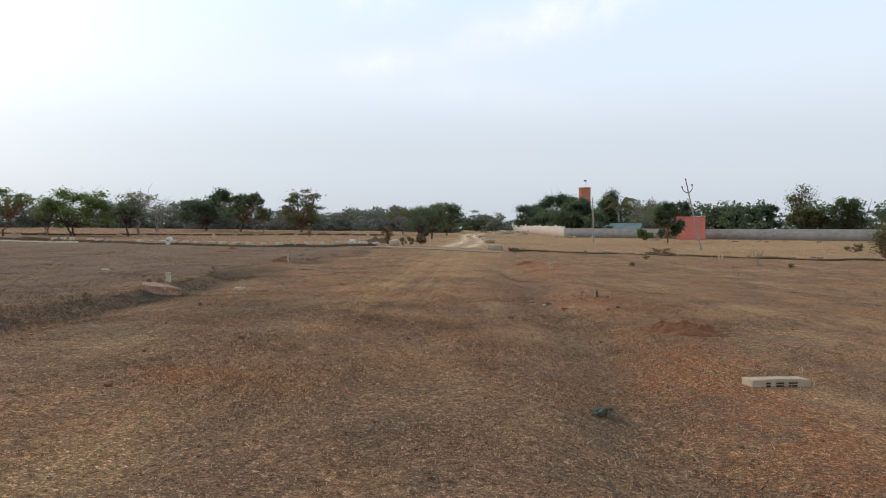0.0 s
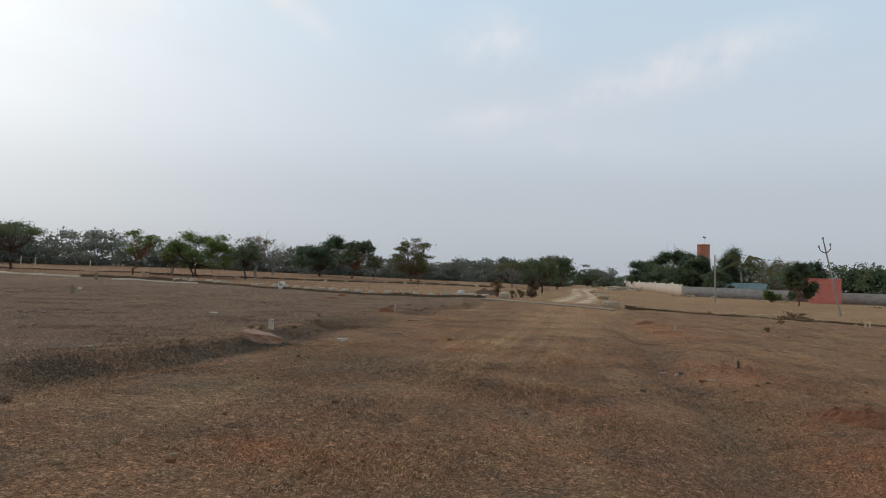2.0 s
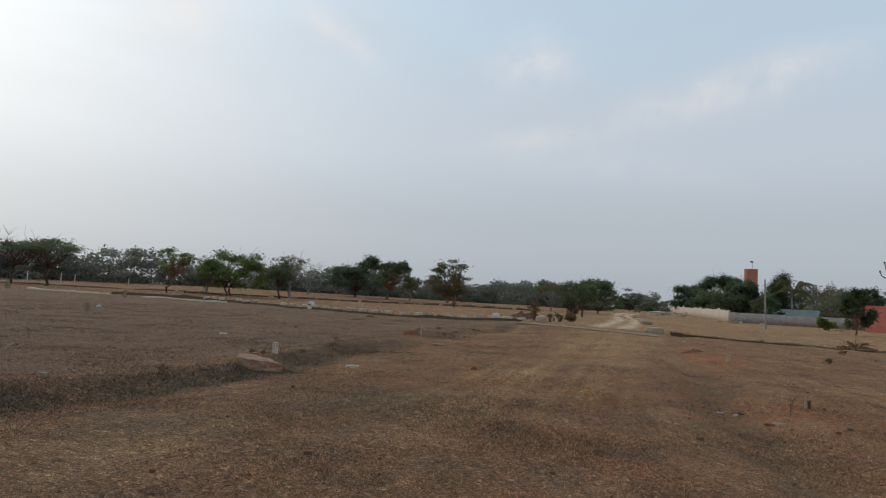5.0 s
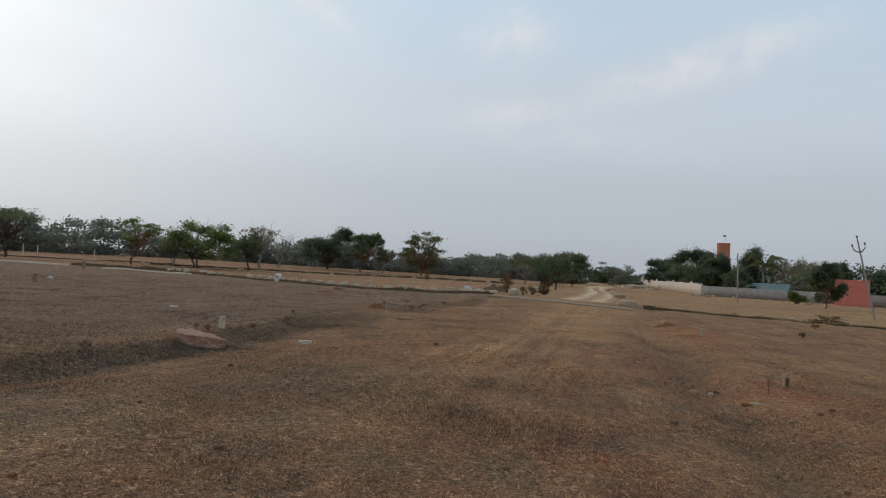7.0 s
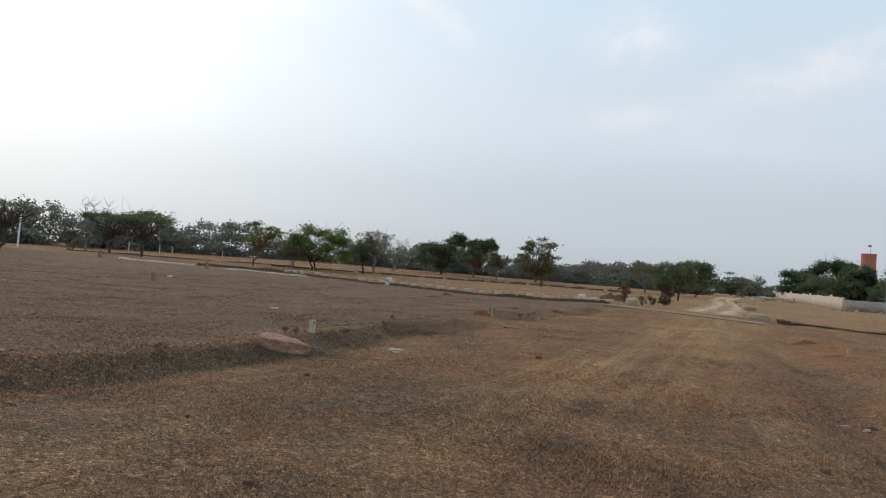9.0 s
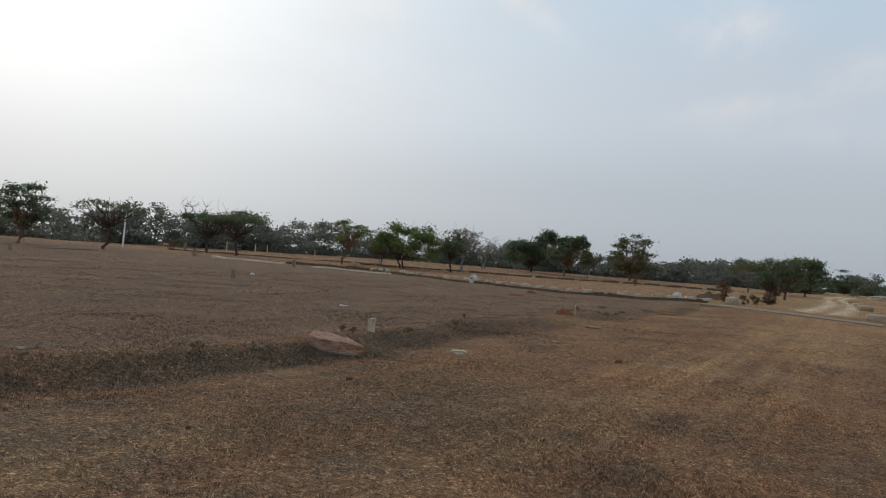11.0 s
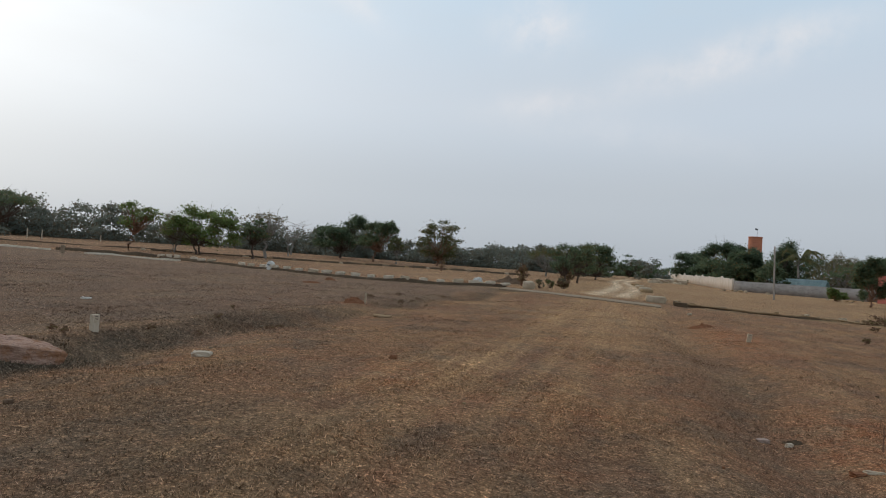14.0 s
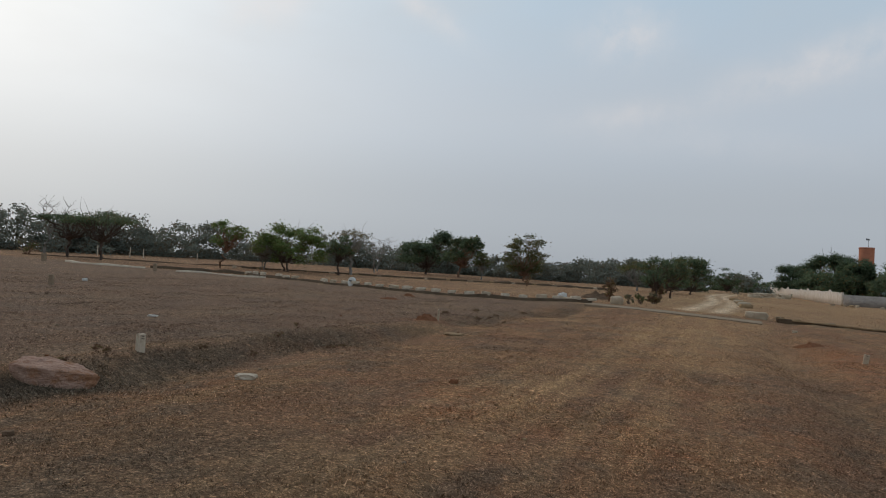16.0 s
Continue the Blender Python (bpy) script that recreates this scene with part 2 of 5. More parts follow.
KERB = stone_mat("limewashed_kerb", (0.44, 0.345, 0.245), (0.68, 0.565, 0.43), (0.25, 0.17, 0.10), 4.0, 0.9, 0.35)
OCHRE = stone_mat("ochre_rubble_stone", (0.26, 0.165, 0.085), (0.42, 0.29, 0.165), (0.12, 0.075, 0.045), 4.0)
REDSOIL = stone_mat("red_earth", (0.165, 0.068, 0.034), (0.31, 0.138, 0.070), (0.10, 0.055, 0.033), 9.0)
BROWNSOIL = stone_mat("brown_earth", (0.12, 0.075, 0.048), (0.20, 0.13, 0.08), (0.08, 0.05, 0.035), 7.0)
PAINTDARK = stone_mat("dark_paint", (0.03, 0.026, 0.024), (0.05, 0.045, 0.04), (0.10, 0.08, 0.06), 9.0)
WALLGREY = wall_mat("grey_block_wall", (0.23, 0.205, 0.182), (0.31, 0.278, 0.248), (0.15, 0.125, 0.105), 0.6)
WALLPALE = wall_mat("pale_plaster_wall", (0.47, 0.385, 0.305), (0.57, 0.475, 0.385), (0.34, 0.25, 0.18), 0.5)
PINK = wall_mat("salmon_pink_paint", (0.60, 0.185, 0.135), (0.66, 0.225, 0.165), (0.40, 0.13, 0.10), 0.35)
TANKRED = wall_mat("brick_red_render", (0.47, 0.180, 0.105), (0.55, 0.225, 0.135), (0.28, 0.10, 0.06), 0.4)
TEAL = wall_mat("teal_sheet", (0.27, 0.36, 0.35), (0.36, 0.44, 0.42), (0.24, 0.29, 0.28), 0.3)
POLE = wall_mat("pole_cement", (0.28, 0.24, 0.20), (0.38, 0.33, 0.28), (0.30, 0.26, 0.22), 0.3)
WHITEPAINT = wall_mat("white_paint", (0.74, 0.73, 0.71), (0.80, 0.79, 0.77), (0.50, 0.46, 0.42), 0.3)
METAL = wall_mat("weathered_metal", (0.22, 0.22, 0.22), (0.32, 0.32, 0.32), (0.18, 0.12, 0.09), 0.3)
BARK = bark_mat("brown_bark", (0.060, 0.042, 0.032), (0.15, 0.11, 0.085))
BARKRED = bark_mat("pale_red_bark", (0.16, 0.085, 0.055), (0.30, 0.18, 0.12))
BARKDRY = bark_mat("grey_dry_bark", (0.17, 0.145, 0.12), (0.30, 0.27, 0.23))
LEAF = leaf_mat("fresh_leaf", (0.120, 0.165, 0.055), (0.235, 0.300, 0.105))
# dark and mid leaves are lightened a little to stand in for airlight
LEAFDARK = leaf_mat("dark_leaf", (0.085, 0.115, 0.068), (0.155, 0.200, 0.115), dryness=0.05)
LEAFMID = leaf_mat("mid_leaf", (0.096, 0.126, 0.070), (0.175, 0.215, 0.115))
LEAFOLIVE = leaf_mat("olive_leaf", (0.098, 0.106, 0.045), (0.19, 0.19, 0.085), dryness=0.25)
LEAFPALE = leaf_mat("pale_dusty_leaf", (0.13, 0.12, 0.075), (0.27, 0.25, 0.16), dryness=0.3)
LEAFDRY = leaf_mat("dry_twig_leaf", (0.15, 0.088, 0.055), (0.26, 0.165, 0.105), dryness=0.4)
# grey brush, paled and blued in the colour in place of haze
LEAFBRUSHHAZE = leaf_mat("hazed_grey_brush_leaf", (0.165, 0.180, 0.145), (0.250, 0.262, 0.212), (0.17, 0.14, 0.10), 0.3)
PAPER = stone_mat("bleached_litter", (0.58, 0.53, 0.46), (0.74, 0.70, 0.63), (0.4, 0.35, 0.3), 9.0, 0.7, 0.2)

# ---- lie of the land ---------------------------------------------------


def step(a, b, v):
    t = np.clip((v - a) / (b - a), 0, 1)
    return t * t * (3 - 2 * t)


def wave(x, y, f, seed):
    """Smooth pseudo-random relief between about -1 and 1."""
    r = np.random.RandomState(seed)
    out = 0
    for _ in range(6):
        a, p, k = r.uniform(0, 2 * math.pi), r.uniform(0, 2 * math.pi), f * r.uniform(0.6, 1.6)
        out = out + np.sin(k * (x * math.cos(a) + y * math.sin(a)) + p)
    return out / 3.2


def swell(x, y):
    """The broad slope: the field climbs to the west and gently to the north."""
    west = 0.10 * np.tanh(np.maximum(-x, 0) / 4) + 1.9 * np.tanh(np.maximum(-x, 0) * 0.026 / 1.9)
    east = -0.62 * np.tanh(np.maximum(x, 0) * 0.042 / 0.62) * (1 - 0.6 * step(55, 130, y))
    north = 1.15 * (1 - np.exp(-(np.maximum(y - 16, 0) / 75) ** 1.25)) * (1 - 0.45 * step(5, 30, -x))
    return (west + east + north + 0.6 * step(60, 105, y) * step(5, 25, -x)
            + 0.10 * step(36, 46, y) * step(-14, -8, x) + 0.8 * step(110, 230, y))


def ditch_x(y):
    return -6.35 - 0.35 * step(14, 24, y) + 0.35 * step(30, 44, y) + 0.22 * np.sin(y * 0.55) * step(4, 12, y) + 0.12 * np.sin(y * 1.7 + 1)


def gully_x(y):
    return 2.05 - 0.55 * step(8, 30, y) + 0.15 * np.sin(y * 0.6 + 0.5)


def land(x, y):
    x, y = np.asarray(x, float), np.asarray(y, float)
    z = swell(x, y)
    near = np.exp(-((x / 60) ** 2 + ((y - 20) / 70) ** 2))
    z = z + near * (0.030 * wave(x, y, 1.1, 3) + 0.012 * wave(x, y, 3.7, 5) + 0.006 * wave(x, y, 11, 7))
    # ditch between the track and the western plot: steep plot side, easy track side
    u = x - ditch_x(y)
    cut = np.where(u < 0, np.exp(-np.abs(u / 0.52) ** 3.2), np.exp(-(u / 1.0) ** 2))
    z = z - (0.155 + 0.045 * np.sin(y * 0.9) + 0.03 * np.exp(-((y - 16.5) / 3.0) ** 2) - 0.05 * step(19, 26, y)) * (1 - 0.6 * np.exp(-((y - 14.7) / 1.1) ** 2)) * cut * step(-30, -20, y) * (1 - step(42, 47, y))
    z = z + 0.08 * np.exp(-((u + 0.85) / 0.55) ** 2) * step(-30, -20, y) * (1 - step(24, 32, y))
    # shallow gully on the other side
    v = x - gully_x(y)
    z = z - 0.16 * np.exp(-(v / 0.6) ** 2) * (1 - step(36, 43, y)) + 0.05 * np.exp(-((v - 1.6) / 0.9) ** 2) * (1 - step(36, 43, y))
    # wheel ruts
    for c in (-1.55, 0.05):
        z = z - 0.025 * np.exp(-((x - c + 0.014 * y) / 0.28) ** 2) * (1 - step(38, 42, y))
    # trench lines east and west of the crossing
    z = z - (0.30 + 0.06 * np.sin(x * 1.3)) * np.exp(-((y - east_line(x)) / 0.65) ** 4) * step(1.2, 2.5, x) * (1 - step(27, 30, x))
    z = z + 0.28 * np.exp(-((y - 24 - 0.9 * (x + 36)) / 1.4) ** 2) * np.exp(-((x + 38) / 9) ** 4)
    return z


def east_line(x):
    return 47.6 + 0.9 * np.sin((x - 2) * 0.25) - 0.010 * np.maximum(x - 8, 0) ** 2


def on_land(x, y, dz=0.0):
    return Vector((x, y, float(land(x, y)) + dz))


# ---- mesh helpers ------------------------------------------------------


def mesh_from(name, verts, faces, mat=None, smooth=False):
    """A mesh from an (n,3) array and an (m,k) array of corners."""
    verts, faces = np.asarray(verts, np.float32), np.asarray(faces, np.int32)
    me = bpy.data.meshes.new(name)
    k = faces.shape[1]
    me.vertices.add(len(verts)), me.loops.add(faces.size), me.polygons.add(len(faces))
    me.vertices.foreach_set("co", verts.ravel())
    me.loops.foreach_set("vertex_index", faces.ravel())
    me.polygons.foreach_set("loop_start", np.arange(0, faces.size, k, dtype=np.int32))
    if smooth:
        me.polygons.foreach_set("use_smooth", np.ones(len(faces), bool))
    me.update(calc_edges=True)
    me.validate()
    if mat:
        me.materials.append(mat)
    return me


def mesh_bm(name, bm, mat, smooth=False):
    me = bpy.data.meshes.new(name)
    bm.normal_update()
    if smooth:
        for f in bm.faces:
            f.smooth = True
    bm.to_mesh(me)
    bm.free()
    me.materials.append(mat)
    return me


def part(name, me, parent, label="", m=None):
    ob = new(name, me)
    ob.parent = parent
    if m is not None:
        ob.matrix_basis = m
    if label:
        ob["label"] = label
    return ob


def thing(name, me, at, label, category, group="", kind="", turn=0.0, lean=(0, 0)):
    ob = new(name, me)
    ob.matrix_basis = pose(*at, lean[0], lean[1], turn)
    return tagged(ob, label, category, group, kind)


def box_bm(sx, sy, sz, bevel=0.01, base=True):
    """A bevelled block standing on z = 0."""
    bm = bmesh.new()
    bmesh.ops.create_cube(bm, size=1)
    bmesh.ops.scale(bm, vec=(sx, sy, sz), verts=bm.verts)
    if base:
        bmesh.ops.translate(bm, vec=(0, 0, sz / 2), verts=bm.verts)
    if bevel:
        bmesh.ops.bevel(bm, geom=bm.edges[:], offset=bevel, segments=2, affect="EDGES", profile=0.6)
    return bm


def rough_bm(sx, sy, sz, seed, amount=0.12, cuts=3, sink=0.25):
    """A hewn or weathered stone: a subdivided block, rounded and roughened, with its foot below z = 0."""
    bm = bmesh.new()
    bmesh.ops.create_cube(bm, size=1)
    bmesh.ops.subdivide_edges(bm, edges=bm.edges[:], cuts=cuts, use_grid_fill=True)
    r = random.Random(seed)
    off = Vector((r.uniform(0, 50), r.uniform(0, 50), r.uniform(0, 50)))
    for v in bm.verts:
        p = v.co.copy()
        ball = p.normalized() * 0.62
        p = p.lerp(ball, 0.35)
        p += noise.noise_vector(p * 2.3 + off) * amount + noise.noise_vector(p * 6 + off) * amount * 0.35
        v.co = Vector((p.x * sx, p.y * sy, (p.z + 0.5) * sz - sink * sz))
    return bm


def tube(points, radii, sides=7):
    """Corners and faces of a tapered tube along points."""
    pts = np.asarray(points, float)
    n = len(pts)
    d = np.gradient(pts, axis=0)
    d /= np.linalg.norm(d, axis=1)[:, None] + 1e-9
    ref = np.where(np.abs(d[:, 2:3]) > 0.9, np.array([[1.0, 0, 0]]), np.array([[0, 0, 1.0]]))
    a = np.cross(d, ref)
    a /= np.linalg.norm(a, axis=1)[:, None] + 1e-9
    b = np.cross(d, a)
    ang = np.linspace(0, 2 * math.pi, sides, endpoint=False)
    ring = a[:, None, :] * np.cos(ang)[None, :, None] + b[:, None, :] * np.sin(ang)[None, :, None]
    v = (pts[:, None, :] + ring * np.asarray(radii)[:, None, None]).reshape(-1, 3)
    i, j = np.meshgrid(np.arange(n - 1), np.arange(sides), indexing="ij")
    k = (j + 1) % sides
    f = np.stack([i * sides + j, i * sides + k, (i + 1) * sides + k, (i + 1) * sides + j], -1).reshape(-1, 4)
    return v, f


def join(pieces):
    vs, fs, o = [], [], 0
    for v, f in pieces:
        vs.append(v), fs.append(np.asarray(f) + o)
        o += len(v)
    return np.concatenate(vs), np.concatenate(fs)


def leaves(centres, radii, count, size, rng, tilt=5.0, hollow=0.5):
    """Small folded leaf sprays scattered through lumpy clumps."""
    centres, radii = np.asarray(centres, float), np.asarray(radii, float)
    w = (radii[:, 0] * radii[:, 1] * radii[:, 2]) ** 0.8
    which = rng.choice(len(centres), count, p=w / w.sum())
    d = rng.normal(size=(count, 3))
    d /= np.linalg.norm(d, axis=1)[:, None]
    r = (hollow + (1 - hollow) * rng.uniform(0, 1, count)) * rng.uniform(0.55, 1.12, count)
    p = centres[which] + d * radii[which] * r[:, None]
    a = rng.normal(size=(count, 3))
    a[:, 2] *= 0.55
    a /= np.linalg.norm(a, axis=1)[:, None]
    b = np.cross(a, np.array([0, 0, 1.0]) + rng.normal(size=(count, 3)) * tilt)
    b /= np.linalg.norm(b, axis=1)[:, None] + 1e-9
    s = size * rng.uniform(0.5, 1.3, count)
    a, b = a * s[:, None], b * (s * rng.uniform(0.35, 0.7, count))[:, None]
    v = np.stack([p - a, p - 0.15 * a + b, p + a, p + 0.1 * a - b], 1).reshape(-1, 3)
    f = np.arange(count * 4).reshape(-1, 4)
    return v, f



def blob(X, Y, cx, cy, rx, ry, turn=0.0):
    c, s = math.cos(radians(turn)), math.sin(radians(turn))
    u, v = (X - cx) * c + (Y - cy) * s, -(X - cx) * s + (Y - cy) * c
    return np.exp(-((u / rx) ** 2 + (v / ry) ** 2))


def field_masks(X, Y):
    """Where the ground is trodden, bare, weedy or sandy; weed also darkens the shaded ditch."""
    far_x = -2.1 - 0.012 * (Y - 48) + 0.7 * np.sin((Y - 48) / 14.0)
    return {
        "track": np.clip(sum(np.exp(-((X - c + 0.014 * Y) / w) ** 2) * k for c, w, k in ((-2.28, 0.10, 0.5), (-1.93, 0.16, 1.0), (-1.60, 0.09, 0.7), (-0.98, 0.11, 0.55), (-0.60, 0.10, 0.4), (-0.38, 0.14, 0.55), (0.22, 0.10, 0.25), (-2.75, 0.10, 0.35)))
                         * (0.40 + 0.60 * np.clip(wave(X, Y, 0.45, 11) + 0.35, 0, 1)) * (0.22 + 0.78 * step(13, 21, Y)) * (1 - step(42, 46, Y))
                         + 0.35 * np.exp(-((X + 0.7) / 2.2) ** 2) * step(20, 30, Y) * (1 - step(42, 46, Y))
                         , 0, 1),
        "stubble": (0.75 + 0.25 * wave(X, Y, 0.25, 61)) * np.clip(step(45.5, 49, Y) * step(-9, -5, X) + step(47, 56, Y) * step(-40, -12, X) * 0.4, 0, 1),
        "red": np.clip(0.25 * np.clip(wave(X, Y, 0.8, 17), 0, 1) * np.exp(-(X / 9) ** 2) * (1 - step(40, 48, Y)) + 0.85 * np.exp(-((X - 3.1) / 0.9) ** 2) * (1 - step(9, 15, Y)) + blob(X, Y, 2.7, 17.0, 1.1, 2.0) + blob(X, Y, 2.6, 30, 1.2, 5)
                       + 1.3 * blob(X, Y, -2.3, 6.8, 0.55, 0.35) + 0.8 * blob(X, Y, -2.8, 17.0, 0.7, 1.8, 20) + 0.3 * blob(X, Y, -3.2, 4.6, 1.2, 1.0)
                       + 0.9 * blob(X, Y, 0.15, 10.8, 0.45, 0.35) + 0.5 * blob(X, Y, -7.2, 10.6, 0.6, 0.5) + blob(X, Y, -7.2, 26.7, 0.9, 0.5)
                       + 0.5 * blob(X, Y, -0.6, 16, 0.6, 3), 0, 1),
        # along the ditch: real weeds plus the bank's shade, painted as one dark band
        "weed": np.clip(np.exp(-((X - ditch_x(Y) + 0.25) / 0.45) ** 4) * (0.45 + 0.45 * np.exp(-((Y - 15.0) / 4.4) ** 4) + 0.3 * np.exp(-((Y - 9.0) / 2.5) ** 2)) * (1 - step(40, 46, Y)) + 0.45 * np.exp(-((X - gully_x(Y)) / 0.6) ** 2) * (1 - step(20, 34, Y))
                        + 0.45 * blob(X, Y, -0.1, 5.5, 1.3, 2.0) + 0.3 * blob(X, Y, -4.3, 9, 1.2, 4) + 0.45 * blob(X, Y, -2.8, 12.5, 1.0, 1.6) + 0.45 * blob(X, Y, -3.9, 13.6, 1.6, 1.2) + 0.55 * blob(X, Y, -1.3, 9.5, 0.5, 0.7) + 0.35 * blob(X, Y, -0.2, 14.5, 1.0, 1.4), 0, 1),
        "plot": step(6.6, 8.0, -X) * (1 - step(44, 48, Y)),
        "sand": np.clip((np.exp(-((X - far_x - 0.9) / 0.5) ** 2) + np.exp(-((X - far_x + 0.6) / 0.55) ** 2)) * step(48.5, 51, Y) * (1 - step(120, 180, Y)), 0, 1),
    }


# ---- ground ------------------------------------------------------------


def spaced(knots):
    """Grid lines from (from, to, step) stretches."""
    out = []
    for a, b, s in knots:
        out += list(np.arange(a, b, s))
    return np.array(out + [knots[-1][1]])


gx = spaced([(-2500, -600, 300), (-600, -150, 50), (-150, -50, 5), (-50, -16, 0.8), (-16, -9, 0.3), (-9, 6, 0.12), (6, 14, 0.35),
             (14, 60, 1.2), (60, 150, 6), (150, 600, 50), (600, 2500, 300)])
gy = spaced([(-2500, -300, 300), (-300, -40, 40), (-40, 2, 2.0), (2, 24, 0.14), (24, 60, 0.3), (60, 150, 1.5), (150, 300, 10), (300, 800, 60), (800, 3000, 300)])
X, Y = np.meshgrid(gx, gy, indexing="ij")
Z = land(X, Y)
nx, ny = len(gx), len(gy)
ii, jj = np.meshgrid(np.arange(nx - 1), np.arange(ny - 1), indexing="ij")
quads = np.stack([ii * ny + jj, (ii + 1) * ny + jj, (ii + 1) * ny + jj + 1, ii * ny + jj + 1], -1).reshape(-1, 4)
field = mesh_from("ground", np.stack([X, Y, Z], -1).reshape(-1, 3), quads, GROUND, True)


masks = field_masks(X, Y)
for key, val in masks.items():
    layer = field.attributes.new(key, "FLOAT", "POINT")
    layer.data.foreach_set("value", np.asarray(val, np.float32).ravel())
ground = tagged(new("ground", field), "dry straw-brown field of cropped grass with bare red earth", "ground", kind="structure")

# short dry grass, thickest where the camera passes


def blades(name, label, mat, px, py, tall, wide, rng, sway=0.9):
    n = len(px)
    pz = land(px, py) - 0.004
    off = rng.normal(0, sway, (n, 2)) * tall[:, None]
    turn = rng.uniform(0, math.pi, n)
    dx, dy = np.cos(turn) * wide, np.sin(turn) * wide
    v = np.stack([np.stack([px - dx, py - dy, pz], -1), np.stack([px + dx, py + dy, pz], -1),
                  np.stack([px + off[:, 0], py + off[:, 1], pz + np.abs(tall)], -1)], 1).reshape(-1, 3)
    me = mesh_from(name, v, np.arange(n * 3).reshape(-1, 3), mat)
    here = field_masks(px, py)
    for key in ("track", "red", "weed", "plot"):
        me.attributes.new(key, "FLOAT", "POINT").data.foreach_set("value", np.repeat(here[key], 3).astype(np.float32))
    tagged(new(name, me), label, "grass", kind="stuff")


rng = np.random.RandomState(4)
N = 380000
far = 3.2 * np.exp(rng.uniform(0, 1, N) ** 0.8 * math.log(40 / 3.2))
ang = rng.uniform(radians(-40), radians(62), N)
along_path = rng.uniform(-1, 9, N)
px, py = 0.4 - np.sin(ang) * far, along_path + np.cos(ang) * far
clump = np.clip(0.75 + 0.6 * wave(px, py, 2.1, 23), 0.1, 2)
keep = rng.uniform(0, 1.3, N) < clump
px, py, far = px[keep], py[keep], far[keep]
n = len(px)
px, py, size = np.repeat(px, 4) + rng.normal(0, 0.018, n * 4), np.repeat(py, 4) + rng.normal(0, 0.018, n * 4), np.repeat(1 + far / 20, 4)
tall = rng.uniform(0.007, 0.023, n * 4) * (1 + 0.4 * wave(px, py, 1.5, 21)) * np.repeat(rng.uniform(0.5, 1.5, n), 4)
blades("dry_grass", "short brittle straw-coloured grass over the field", BLADE, px, py, tall, rng.uniform(0.0016, 0.0046, n * 4) * size, rng, 0.8)

# low dead herbs in grey-brown mats between the straw
n = 40000
far = 3.2 * np.exp(rng.uniform(0, 1, n) ** 0.8 * math.log(30 / 3.2))
ang, along_path = rng.uniform(radians(-40), radians(62), n), rng.uniform(-1, 9, n)
px, py = 0.4 - np.sin(ang) * far, along_path + np.cos(ang) * far
keep = rng.uniform(0, 1, n) < np.clip(0.25 + 1.0 * wave(px, py, 1.3, 77), 0.05, 1)
px, py, far = px[keep], py[keep], far[keep]
blades("dead_herbs", "flattened grey-brown dead herbs in the grass", WEED, px, py, rng.uniform(0.008, 0.024, len(px)), rng.uniform(0.003, 0.007, len(px)) * (1 + far / 25), rng, 0.9)

# thin upright straw stalks
n = 70000
far = 3.4 * np.exp(rng.uniform(0, 1, n) ** 0.75 * math.log(62 / 3.4))
ang, along_path = rng.uniform(radians(-42), radians(70), n), rng.uniform(-1, 9, n)
px, py = 0.4 - np.sin(ang) * far, along_path + np.cos(ang) * far
keep = rng.uniform(0, 1, n) < np.clip(0.45 + 0.9 * wave(px, py, 0.45, 83), 0.08, 1)
px, py, far = px[keep], py[keep], far[keep]
blades("straw_stalks", "thin upright pale straw stalks over the field", STRAW, px, py, rng.uniform(0.02, 0.065, len(px)) * (1 + 0.3 * wave(px, py, 0.8, 85)), np.maximum(0.0009, far * 0.00018), rng, 0.55)

# coarse stubble beyond the crossing
n = 40000
px, py = rng.uniform(-48, 50, n), 48 + 70 * rng.uniform(0, 1, n) ** 1.4
keep = rng.uniform(0, 1, n) < np.clip(0.5 + 0.9 * wave(px, py, 0.3, 87), 0.05, 1)
px, py = px[keep], py[keep]
blades("stubble", "coarse tan stubble beyond the crossing", STRAW, px, py, rng.uniform(0.03, 0.10, len(px)), rng.uniform(0.008, 0.02, len(px)), rng, 0.9)

# matted weeds on the ditch bank and in the gully
n = 60000
py = 4 + 40 * rng.uniform(0, 1, n) ** 1.6
px = ditch_x(py) - 0.25 + rng.normal(0, 0.28, n)
py2 = 4 + 24 * rng.uniform(0, 1, n // 5) ** 1.5
px, py = np.concatenate([px, gully_x(py2) + rng.normal(0, 0.45, n // 5)]), np.concatenate([py, py2])
thin = (1.0 - 0.72 * step(18, 27, py)) * np.clip(0.55 + 0.6 * wave(px, py, 1.7, 41) + 0.5 * wave(px * 0 + 3, py, 0.9, 43), 0, 1) * np.where(px > 0, 0.55, 1)
some = rng.uniform(0, 1, len(px)) < thin
px, py = px[some], py[some]
blades("bank_weeds", "matted grey-brown dead weeds on the ditch bank", WEED, px, py, rng.uniform(0.012, 0.055, len(px)), rng.uniform(0.003, 0.008, len(px)), rng, 1.1)

# ---- trees -------------------------------------------------------------


def bend(a, b, sag, rng, n=5):
    """A slightly crooked line from a to b."""
    a, b = np.asarray(a, float), np.asarray(b, float)
    t = np.linspace(0, 1, n)[:, None]
    p = a + (b - a) * t
    p[1:-1] += rng.normal(0, 0.06 * np.linalg.norm(b - a), (n - 2, 3))
    p[:, 2] += sag * np.sin(t[:, 0] * math.pi)
    return p


